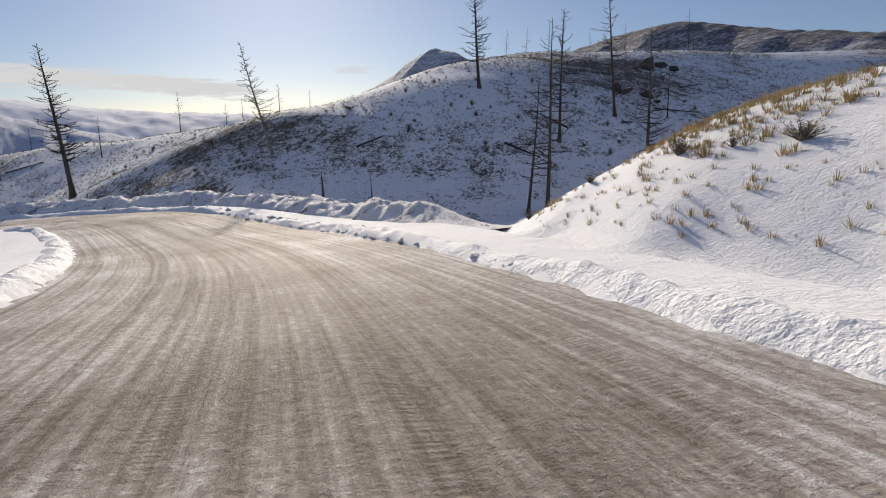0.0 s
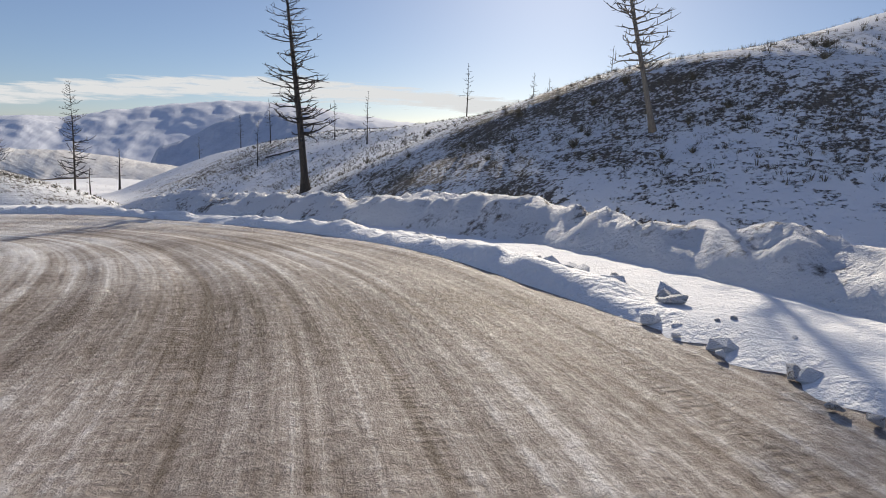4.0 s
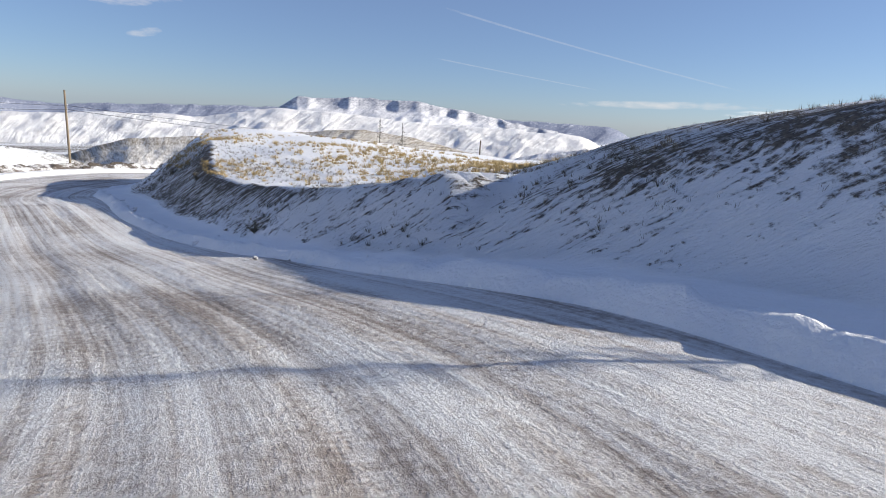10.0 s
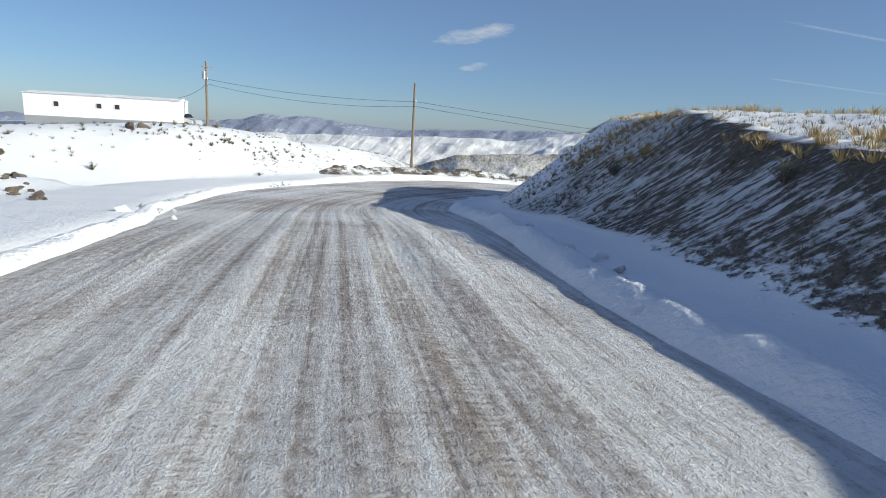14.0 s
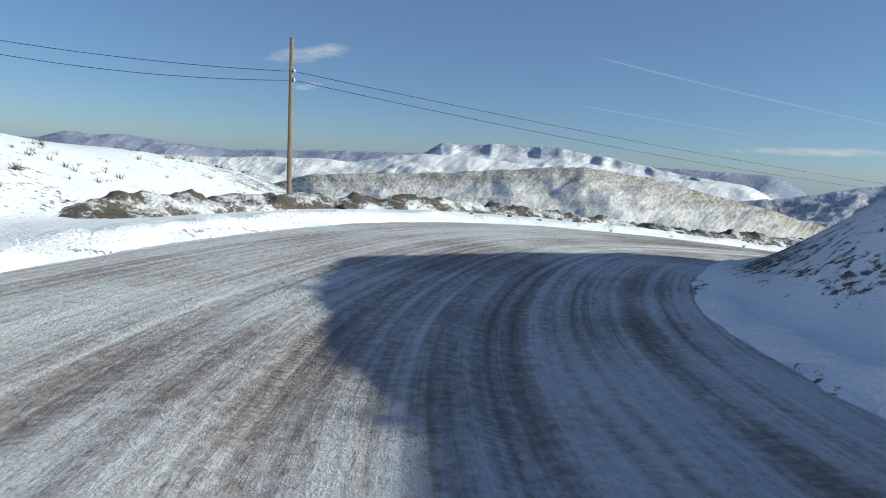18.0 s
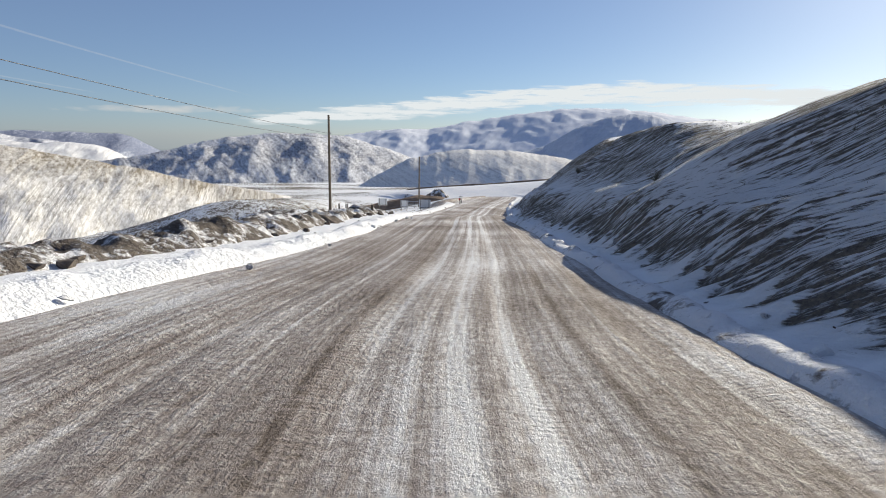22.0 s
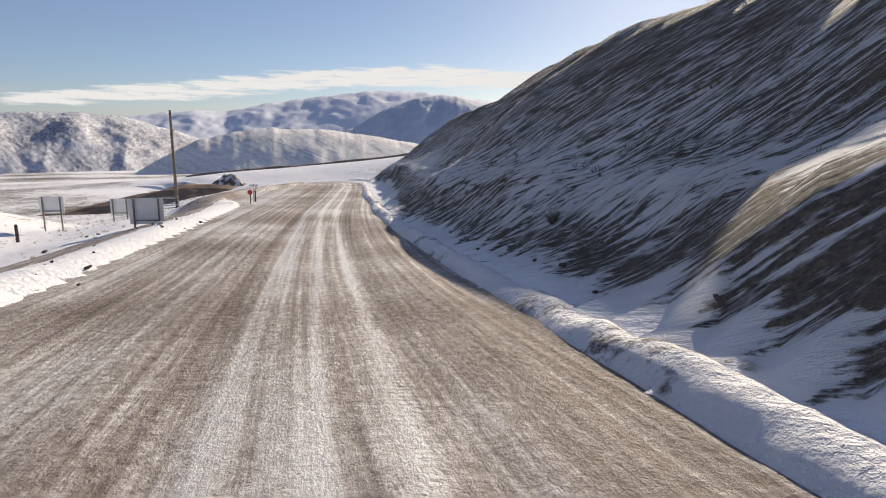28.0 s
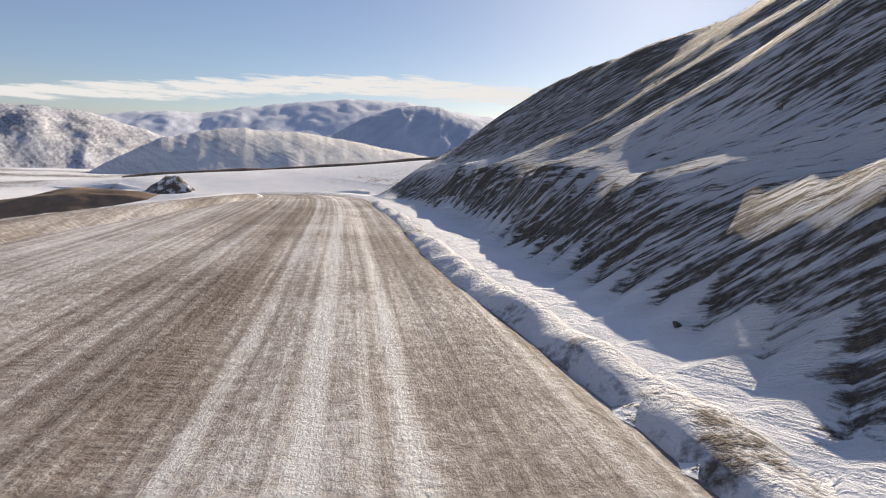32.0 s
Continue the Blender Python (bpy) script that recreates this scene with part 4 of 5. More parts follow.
# ---- trees ----
def dead_tree(x, y, height, seed, lean=(0, 0), girth=0.022, density=1.0, label="fire-killed pine with bare drooping branches in snow", mat=BARK, sink=0.3, low=0.25, spread=0.21, limbs=True):
    rng = random.Random(seed)
    tree = new("dead_tree")
    tree.location = (x, y, ground_at(x, y) - sink)
    h = height + sink
    n = 11

    def centre(t):
        k = seed * 1.7
        return Vector((lean[0] * t + 0.012 * h * math.sin(3.1 * t + k) * t, lean[1] * t + 0.012 * h * math.cos(2.6 * t + k) * t, h * t))

    def radius(t):
        return max(0.012, h * girth * (1 - 0.9 * t) * 0.5 * (1 + 0.6 * max(0, 0.06 - t) / 0.06))

    bm = bmesh.new()
    loft(bm, [centre(i / n) for i in range(n + 1)], [radius(i / n) for i in range(n + 1)], 10)
    part("trunk", bm, mat, tree)
    count = int(60 * density)
    bm = bmesh.new()
    for i in range(count):
        t = low + (0.985 - low) * (i + rng.random()) / count
        ang = rng.uniform(0, 6.283)
        reach = h * spread * (1 - t) ** 0.6 * rng.uniform(0.4, 1.1) * (0.6 + 0.4 * min(1, (t - low) / 0.15 + 0.3))
        reach = max(reach, 0.025 * h)
        way = (Vector((math.cos(ang), math.sin(ang), 0)) + Vector((0, 0, rng.uniform(-0.45, 0.05) + 0.4 * t))).normalized()
        p, r0 = centre(t), max(0.02, h * 0.0042 * (1.25 - t))
        for s in range(5):
            way = (way + Vector((rng.uniform(-.28, .28), rng.uniform(-.28, .28), rng.uniform(-.10, .26)))).normalized()
            q = p + way * reach / 5
            tube(bm, p, q, r0 * (1 - s / 5 * 0.7), r0 * (1 - (s + 1) / 5 * 0.7), 4, False)
            for _ in range(2 if s else 1):
                side = (way + Vector((rng.uniform(-1, 1), rng.uniform(-1, 1), rng.uniform(-.4, .6)))).normalized()
                tube(bm, q, q + side * reach * rng.uniform(0.12, 0.32), r0 * 0.6, 0.007, 3, False)
            p = q
        if limbs:
            part("branch", bm, mat, tree)
            bm = bmesh.new()
    if limbs:
        bm.free()
    elif count:
        tagged(part("branches", bm, mat, tree), kind="stuff")
    else:
        bm.free()
    return tagged(tree, label, "dead tree", "burnt trees")


dead_tree(-39.6, 63.0, 15.6, 1, (-0.6, -1.1), 0.036, 2.2, "tall fire-killed pine behind the snow bank")
dead_tree(-16.3, 57.6, 10.4, 2, (-2.6, 0.2), 0.026, 1.5, "leaning bare grey pine on the spur", GREYWOOD)
dead_tree(4.4, 70.0, 12.5, 3, (-0.8, 0), 0.032, 1.6)
dead_tree(6.5, 44.4, 10.0, 4, (0.7, 0), 0.026, 0.7, "thin leaning charred pine in the gully")
dead_tree(8.0, 44.6, 14.0, 5, (0.2, 0), 0.024, 0.8)
dead_tree(11.6, 58.9, 12.5, 6, (0.1, 0), 0.026, 1.0)
dead_tree(19.4, 67.3, 15.0, 7, (-1.6, 0), 0.023, 0.7)
dead_tree(17.9, 52.0, 13.5, 8, (-0.1, 0), 0.027, 1.0)
dead_tree(27.0, 72.0, 6.0, 9, (0, 0), 0.03, 0.2, "short charred snag on the burnt hillside", low=0.5)
dead_tree(-63.1, 54.1, 5.8, 10, (-0.35, 0.3), 0.026, 1.3, "bare pine on the shoulder of the knoll")
dead_tree(-70.1, 66.3, 12.0, 11, (0.1, 0.3), 0.020, 1.4, "tall bare pine beyond the knoll")
dead_tree(-89.2, 70.0, 9.4, 12, (0, 0), 0.018, 0.9, "slim young bare pine")
dead_tree(-67.4, 66.1, 3.9, 13, (0, 0), 0.05, 0.15, "broken charred trunk without branches", low=0.6)
dead_tree(-98.9, 92.1, 6.6, 14, (0.3, 0), 0.06, 0.5, "broken charred snag beyond the knoll", low=0.3)
for i, (x, y, h) in enumerate([(-70, 94, 6.0), (-80, 98.8, 5.0), (-61, 81.6, 5.0), (-55, 88, 4.5), (-66, 96, 3.5), (-48, 84, 5.5), (-90, 100, 4.0),
                               (-40, 92, 6.0), (-30, 84, 3.0), (-24, 90, 6.5), (-20, 92, 6.5), (-33, 100, 7.0)]):
    dead_tree(x, y, h, 30 + i, (0.1 * (i % 3 - 1), 0), 0.028, 0.35, "thin charred snag on the far hillside", low=0.35, limbs=False)
rng = random.Random(5)
for i in range(26):
    x = rng.uniform(10, 62)
    y = 100 + rng.uniform(-6, 26) + 0.55 * (x - 10)
    dead_tree(x, y, rng.uniform(3.5, 8), 60 + i, (rng.uniform(-.4, .4), 0), 0.022, 0.3, "charred snag along the hill crest", low=0.3, limbs=False)
dead_tree(-8.5, 41.7, 3.3, 100, (0, 0), 0.12, 0.12, "charred stump behind the snow bank", low=0.8)
dead_tree(-5.4, 45.5, 3.4, 101, (-0.1, 0), 0.045, 0.05, "thin charred stub behind the snow bank", low=0.8)
dead_tree(-67.1, 48.6, 1.1, 102, (0.1, 0), 0.03, 0.5, "small bare sapling on the knoll top", GREYWOOD, spread=0.3)
dead_tree(-106.9, 25.7, 2.2, 103, (0, 0), 0.03, 0.5, "small bare sapling on the bench", spread=0.2)
dead_tree(-119.0, 25.0, 3.6, 104, (0, 0), 0.03, 0.7, "small bare pine on the bench", spread=0.2)


# ---- power line ----
def utility_pole(x, y, height, label, arm=True, gear=False, z=None):
    gz = ground_at(x, y) if z is None else z
    pole = new("utility_pole")
    pole.location = (x, y, gz)
    bm = bmesh.new()
    tube(bm, (0, 0, -0.5), (0, 0, height), 0.155, 0.11, 14)
    part("pole", bm, POLEWOOD, pole)
    if arm:
        for k in range(2):
            bm = bmesh.new()
            tube(bm, (0, 0, height - 1.9 - 0.5 * k), (0, 0.22, height - 1.86 - 0.5 * k), 0.02, 0.02, 8)
            tube(bm, (0, 0.22, height - 1.92 - 0.5 * k), (0, 0.22, height - 1.76 - 0.5 * k), 0.05, 0.04, 10)
            part("insulator", bm, GREY_METAL, pole, "grey spool insulator on a bracket")
    if gear:
        bm = bmesh.new()
        tube(bm, (0.28, 0, height - 1.9), (0.28, 0, height - 1.1), 0.2, 0.2, 14)
        tube(bm, (0.28, 0, height - 1.1), (0.28, 0, height - 0.98), 0.07, 0.05, 8)
        part("transformer", bm, GREY_METAL, pole, "grey can transformer")
        bm = bmesh.new()
        box(bm, 1.3, 0.09, 0.11, Matrix.Translation((0, 0.12, height - 0.6)), 0.01)
        part("crossarm", bm, POLEWOOD, pole)
    return tagged(pole, label, "utility pole", "power line poles")


POLE_PLAN = [(-108.7, -38.6, 7.4), (-121.0, -19.1, 9.2), (-173.4, 28.3, 10.6), (-205.8, 60.4, 9.2)]
utility_pole(*POLE_PLAN[0], "weathered utility pole with a transformer beside the white home", gear=True)
utility_pole(*POLE_PLAN[1], "tall plain wooden utility pole at the outside of the bend")
utility_pole(*POLE_PLAN[2], "dark wooden utility pole on the snowy roadside")
utility_pole(*POLE_PLAN[3], "dark wooden utility pole near the junction")


def wire(a, b, sag, name="power_cable"):
    bm = bmesh.new()
    pts = [Vector(a).lerp(Vector(b), t) - Vector((0, 0, 4 * sag * t * (1 - t))) for t in (i / 16 for i in range(17))]
    loft(bm, pts, [0.018] * 17, 5)
    ob = part(name, bm, DARK_METAL, None)
    return tagged(ob, "thin black overhead cable strung between poles", "cable", "overhead cables")


tops = [(x, y, ground_at(x, y) + h) for x, y, h in POLE_PLAN]
for k in range(2):
    dz = -1.9 - 0.5 * k
    for (ax, ay, az), (bx, by, bz) in zip(tops[:-2], tops[1:-1]):
        wire((ax, ay + 0.22, az + dz), (bx, by + 0.22, bz + dz), 0.5 + 0.25 * k)
wire((tops[0][0], tops[0][1], tops[0][2] - 2.4), (-106.2, -39.9, -7.0), 0.3)


# ---- white home on the rise ----
def mobile_home():
    ax, ay, bx, by = -95.0, -50.6, -106.1, -40.0
    gz = ground_at(bx, by) + 0.3
    home = new("mobile_home")
    ang = math.atan2(by - ay, bx - ax)
    home.matrix_world = Matrix.Translation((ax, ay, gz)) @ Matrix.Rotation(ang, 4, "Z")
    L, D, H = math.hypot(bx - ax, by - ay), 4.0, 2.3
    bm = bmesh.new()
    box(bm, L, D, H, Matrix.Translation((L / 2, D / 2, H / 2 + 0.25)), 0.02)
    part("wall", bm, WHITE_PAINT, home, "white metal siding")
    bm = bmesh.new()
    box(bm, L - 0.1, D - 0.1, 1.6, Matrix.Translation((L / 2, D / 2, -0.54)))
    part("skirting", bm, GREY_METAL, home)
    bm = bmesh.new()
    vs = [bm.verts.new(p) for p in [(-0.15, -0.15, H + 0.25), (L + 0.15, -0.15, H + 0.25), (L + 0.15, D / 2, H + 0.55), (-0.15, D / 2, H + 0.55), (-0.15, D + 0.15, H + 0.25), (L + 0.15, D + 0.15, H + 0.25)]]
    for f in ((0, 1, 2, 3), (3, 2, 5, 4), (0, 3, 4), (1, 5, 2), (0, 4, 5, 1)):
        bm.faces.new([vs[i] for i in f])
    part("roof", bm, SNOW, home, "low gable roof under snow")
    for wx in (3.2, 7.4, 9.2):
        for yy in (-0.02, D + 0.02):
            w = part("window", bmesh.new(), None, home)
            bm = bmesh.new()
            box(bm, 0.5, 0.05, 0.5, Matrix.Translation((wx, yy, 1.55)))
            part("pane", bm, GLASS, w)
            for sx, sz, px, pz in ((0.62, 0.06, 0, 0.28), (0.62, 0.06, 0, -0.28), (0.06, 0.6, 0.28, 0), (0.06, 0.6, -0.28, 0)):
                bm = bmesh.new()
                box(bm, sx, 0.08, sz, Matrix.Translation((wx + px, yy, 1.55 + pz)))
                part("frame_bar", bm, WHITE_PAINT, w)
    bm = bmesh.new()
    box(bm, 0.85, 0.06, 1.8, Matrix.Translation((10.4, D + 0.02, 1.2)))
    part("door", bm, GREY_METAL, home, "grey door")
    return tagged(home, "long white mobile home with small windows on a snowy rise", "mobile home")


mobile_home()


# ---- parked car by the home ----
def parked_car(x, y, turn):
    car = new("parked_car")
    car.matrix_world = Matrix.Translation((x, y, ground_at(x, y))) @ Matrix.Rotation(turn, 4, "Z")
    paint = plain("silver_car_paint", (0.55, 0.56, 0.57), 0.3, 0.4, 0.08, 2.0)
    bm = bmesh.new()
    outline = [(-2.2, 0.35), (-2.25, 0.85), (-1.9, 1.0), (-1.5, 1.62), (0.4, 1.66), (1.05, 1.08), (2.1, 0.92), (2.25, 0.6), (2.2, 0.35)]
    a = [bm.verts.new((px, -0.85, pz)) for px, pz in outline]
    b = [bm.verts.new((px, 0.85, pz)) for px, pz in outline]
    bm.faces.new(a)
    bm.faces.new(b[::-1])
    for i in range(len(a)):
        j = (i + 1) % len(a)
        bm.faces.new((a[i], b[i], b[j], a[j]))
    bmesh.ops.bevel(bm, geom=bm.edges[:], offset=0.06, segments=2, affect="EDGES")
    part("body", bm, paint, car)
    for side in (-0.862, 0.862):
        for wx, wl in ((-0.95, 0.8), (0.05, 0.85)):
            bm = bmesh.new()
            box(bm, wl, 0.02, 0.42, Matrix.Translation((wx, side, 1.3)), 0.008)
            part("side_window", bm, GLASS, car)
    for wx, tilt in ((-1.78, 0.6), (0.80, -0.85)):
        bm = bmesh.new()
        box(bm, 0.02, 1.4, 0.62, Matrix.Translation((wx, 0, 1.36)) @ Matrix.Rotation(tilt, 4, "Y"), 0.008)
        part("windscreen", bm, GLASS, car)
    for wx in (-1.4, 1.4):
        for wy in (-0.8, 0.8):
            wheel = part("wheel", bmesh.new(), None, car)
            bm = bmesh.new()
            tube(bm, (wx, wy - 0.11, 0.34), (wx, wy + 0.11, 0.34), 0.34, 0.34, 20)
            part("tyre", bm, DARK_METAL, wheel)
            bm = bmesh.new()
            tube(bm, (wx, wy - 0.12, 0.34), (wx, wy + 0.12, 0.34), 0.2, 0.2, 14)
            part("rim", bm, GREY_METAL, wheel)
    for wy in (-0.62, 0.62):
        bm = bmesh.new()
        box(bm, 0.05, 0.28, 0.16, Matrix.Translation((-2.23, wy, 0.82)), 0.01)
        part("tail_light", bm, RED_PAINT, car)
    return tagged(car, "silver estate car parked in snow beside the white home", "car")


parked_car(-108.0, -42.7, 1.9)


# ---- roadside signs and stock yard ----
def board_sign(x, y, turn, w, h, leg, label):
    sign = new("roadside_board")
    sign.matrix_world = Matrix.Translation((x, y, ground_at(x, y) - 0.15)) @ Matrix.Rotation(turn, 4, "Z")
    bm = bmesh.new()
    box(bm, w, 0.03, h, Matrix.Translation((0, 0, leg + h / 2)), 0.008)
    part("panel", bm, WHITE_PAINT, sign, "unpainted pale back of a sign panel")
    for px in (-w * 0.36, w * 0.36):
        bm = bmesh.new()
        box(bm, 0.07, 0.07, leg + h, Matrix.Translation((px, -0.055, (leg + h) / 2)), 0.01)
        part("post", bm, GREYWOOD, sign)
    for pz in (leg + 0.15 * h,):
        bm = bmesh.new()
        box(bm, w * 0.66, 0.04, 0.05, Matrix.Translation((0, -0.035, pz)))
        part("batten", bm, GREYWOOD, sign)
    return tagged(sign, label, "road sign", "roadside boards")


board_sign(-178.7, 43.9, 0.85, 1.5, 1.2, 0.25, "large pale sign panel on two posts, seen from behind")
board_sign(-190.2, 44.1, 0.85, 1.3, 1.0, 1.2, "pale sign panel raised on two tall posts")
board_sign(-191.2, 48.4, 0.85, 1.15, 1.1, 0.5, "small pale sign panel beyond the lay-by")
board_sign(-187.0, 36.8, 0.85, 0.4, 0.55, 0.55, "small pale marker plate on short posts in the windrow")


def junction_signs():
    stop = new("stop_sign")
    x, y = -180.7, 51.0
    stop.matrix_world = Matrix.Translation((x, y, ground_at(x, y) - 0.1)) @ Matrix.Rotation(0.7, 4, "Z")
    bm = bmesh.new()
    box(bm, 0.05, 0.05, 1.25, Matrix.Translation((0, 0, 0.6)), 0.008)
    part("post", bm, DARK_METAL, stop)
    bm = bmesh.new()
    bmesh.ops.create_cone(bm, cap_ends=True, segments=8, radius1=0.15, radius2=0.15, depth=0.02,
                          matrix=Matrix.Translation((0, -0.05, 1.1)) @ Matrix.Rotation(math.pi / 2, 4, "X") @ Matrix.Rotation(math.pi / 8, 4, "Z"))
    part("face", bm, RED_PAINT, stop, "faded red octagonal face")
    tagged(stop, "faded red octagonal sign on a leaning post", "road sign")
    name_post = new("street_name_post")
    x, y = -181.9, 52.1
    name_post.matrix_world = Matrix.Translation((x, y, ground_at(x, y) - 0.1)) @ Matrix.Rotation(0.5, 4, "Z")
    bm = bmesh.new()
    tube(bm, (0, 0, 0), (0, 0, 1.5), 0.035, 0.035, 10)
    part("post", bm, GREY_METAL, name_post)
    for turn, pz in ((0.2, 1.42), (1.75, 1.29)):
        bm = bmesh.new()
        box(bm, 0.55, 0.012, 0.12, Matrix.Translation((0, 0, pz)) @ Matrix.Rotation(turn, 4, "Z"), 0.004)
        part("blade", bm, WHITE_PAINT, name_post, "plain pale street blade")
    tagged(name_post, "metal post with two crossed pale blades", "road sign")
    marker = new("marker_post")
    x, y = -182.1, 52.35
    marker.matrix_world = Matrix.Translation((x, y, ground_at(x, y) - 0.1)) @ Matrix.Rotation(0.6, 4, "Z")
    bm = bmesh.new()
    box(bm, 0.07, 0.07, 1.35, Matrix.Translation((0, 0, 0.67)), 0.008)
    part("post", bm, DARK_METAL, marker)
    bm = bmesh.new()
    box(bm, 0.26, 0.015, 0.2, Matrix.Translation((0, -0.045, 1.2)), 0.004)
    part("plate", bm, WHITE_PAINT, marker)
    tagged(marker, "dark post with a small pale plate", "road sign")


junction_signs()


def wooden_post(x, y, h, label="short dark wooden roadside post"):
    bm = bmesh.new()
    tube(bm, (0, 0, -0.3), (0, 0, h), 0.085, 0.08, 10)
    tube(bm, (0, 0, h), (0, 0, h + 0.04), 0.08, 0.05, 10)
    ob = part("wooden_post", bm, BARK, None)
    ob.location = (x, y, ground_at(x, y))
    return tagged(ob, label, "post", "roadside posts")


for x, y, h in ((-150.6, 18.3, 0.95), (-154.4, 23.2, 0.75), (-187, 41.2, 0.9), (-174.4, 29.8, 1.5), (-178.9, 36.5, 1.2)):
    wooden_post(x, y, h)


def corral_panels():
    panels = new("pipe_corral")
    panels.matrix_world = Matrix.Translation((-197.0, 53.8, ground_at(-197.0, 53.8))) @ Matrix.Rotation(0.9, 4, "Z")
    for k in range(4):
        for side in (-1, 1):
            bm = bmesh.new()
            tube(bm, (-1.6, side * 0.5 * (k % 2), 0.22 + 0.27 * k), (1.6, side * 0.5 * (k % 2) + 0.3, 0.30 + 0.27 * k), 0.035, 0.035, 8)
            part("rail", bm, GREY_METAL, panels)
    for px in (-1.5, 0, 1.5):
        bm = bmesh.new()
        tube(bm, (px, 0, -0.2), (px, 0.1, 1.2), 0.05, 0.05, 8)
        part("upright", bm, DARK_METAL, panels)
    return tagged(panels, "stacked grey pipe corral panels in the snow", "fence")


corral_panels()


def mound(name, x, y, rx, ry, h, turn, mat, label, seed):
    n = 34
    t = np.linspace(-1, 1, n)
    A, B = np.meshgrid(t, t, indexing="ij")
    r = np.sqrt(A * A + B * B)
    px, py = A * rx, B * ry
    X = x + px * math.cos(turn) - py * math.sin(turn)
    Y = y + px * math.sin(turn) + py * math.cos(turn)
    G = ground_height(X, Y).reshape(X.shape)
    body = np.clip(1 - r, 0, 1) ** 0.85
    Z = np.minimum(G, G[n // 2, n // 2] + 0.5) - 0.25 + h * body + 0.3 * h * fbm(A * 3 + seed, B * 3, 4, seed) * np.clip(body * 3, 0, 1)
    ob = grid_object(name, X, Y, Z, mat)
    return tagged(ob, label, "mound")


mound("earth_mound", -231, 73, 17, 5, 2.5, 1.04, BROWN_EARTH, "long dark stockpile of brown earth", 3)
mound("gravel_mound", -268, 107, 4.5, 3.5, 3.0, 0.3, DIRTY_SNOW, "pointed gravel pile with a snow crust", 5)
mound("earth_mound", -144.2, 14.6, 1.9, 1.5, 0.8, 0.6, DIRT, "dark earth pile tipped at the roadside", 7)
mound("earth_mound", -181.2, 51.7, 1.3, 0.9, 0.35, 0.5, DIRT, "small earth heap round the sign posts", 9)
mound("ploughed_snow", -206.5, 88.5, 7.5, 2.4, 1.5, 0.8, SNOW, "long ploughed snow heap in shade by the far bend", 15)


def earth_bank():
    """A low dark bank of earth along the terrace edge."""
    line = np.array([(p[0], p[1]) for p in TERRACE], float)
    run = np.concatenate([[0], np.cumsum(np.hypot(*np.diff(line, axis=0).T))])
    s = np.arange(0, run[-1], 0.9)
    w = np.linspace(-1, 1, 11)
    S, Wd = np.meshgrid(s, w, indexing="ij")
    cx, cy = np.interp(S, run, line[:, 0]), np.interp(S, run, line[:, 1])
    tx, ty = np.gradient(cx, axis=0), np.gradient(cy, axis=0)
    n = np.hypot(tx, ty)
    X, Y = cx - ty / n * Wd * 1.7, cy + tx / n * Wd * 1.7
    Z = ground_height(X, Y).reshape(X.shape) - 0.3 + (0.3 + 0.45 * (1 + 0.6 * fbm(S / 6, Wd, 3, 19))) * (1 - Wd ** 2)
    return tagged(grid_object("earth_bank", X, Y, Z, BROWN_EARTH), "long low bank of brown earth along the field edge", "earth bank")


earth_bank()


def fallen_log(x, y, turn, length, r):
    bm = bmesh.new()
    loft(bm, [(length * a, 0.05 * math.sin(7 * a), 0) for a in (i / 6 for i in range(7))], [r * (1 - 0.1 * i) for i in range(7)], 10)
    ob = part("fallen_log", bm, BARK, None)
    ex, ey = x + length * math.cos(turn), y + length * math.sin(turn)
    za, zb = ground_at(x, y), ground_at(ex, ey)
    ob.matrix_world = Matrix.Translation((x, y, za + r * 0.6)) @ Matrix.Rotation(turn, 4, "Z") @ Matrix.Rotation(-math.atan2(zb - za, length), 4, "Y")
    return tagged(ob, "charred fallen trunk lying across the slope", "log", "fallen trunks")


for k, (x, y, t, L) in enumerate([(20, 66, 0.5, 6), (13, 62, 2.4, 5), (26, 74, 0.3, 7), (6, 57, -0.6, 4), (-8, 56, 0.5, 3), (33, 84, 0.7, 6), (-62, 84, 0.4, 5)]):
    fallen_log(x, y, t, L, 0.12)


# ---- clods thrown up by the plough ----
def clod_mesh(seed, mat=None):
    """An angular broken block: the hull of a few strewn corners."""
    rng = random.Random(seed)
    bm = bmesh.new()
    for _ in range(18):
        d = Vector((rng.gauss(0, 1), rng.gauss(0, 1), rng.gauss(0, 0.7))).normalized() * rng.uniform(0.75, 1.1)
        bm.verts.new((d.x, d.y * 0.85, d.z * 0.7))
    hull = bmesh.ops.convex_hull(bm, input=bm.verts[:])
    bmesh.ops.delete(bm, geom=[g for g in hull["geom_interior"] if isinstance(g, bmesh.types.BMVert)], context="VERTS")
    me = bpy.data.meshes.new("snow_clod")
    bm.to_mesh(me)
    bm.free()
    me.materials.append(mat or (SNOW if seed % 3 else FLECKED_SNOW))
    return me


CLODS = [clod_mesh(i) for i in range(1, 7)]
rng = random.Random(77)


EARTH_CLODS = [clod_mesh(i, DIRT) for i in range(11, 15)]


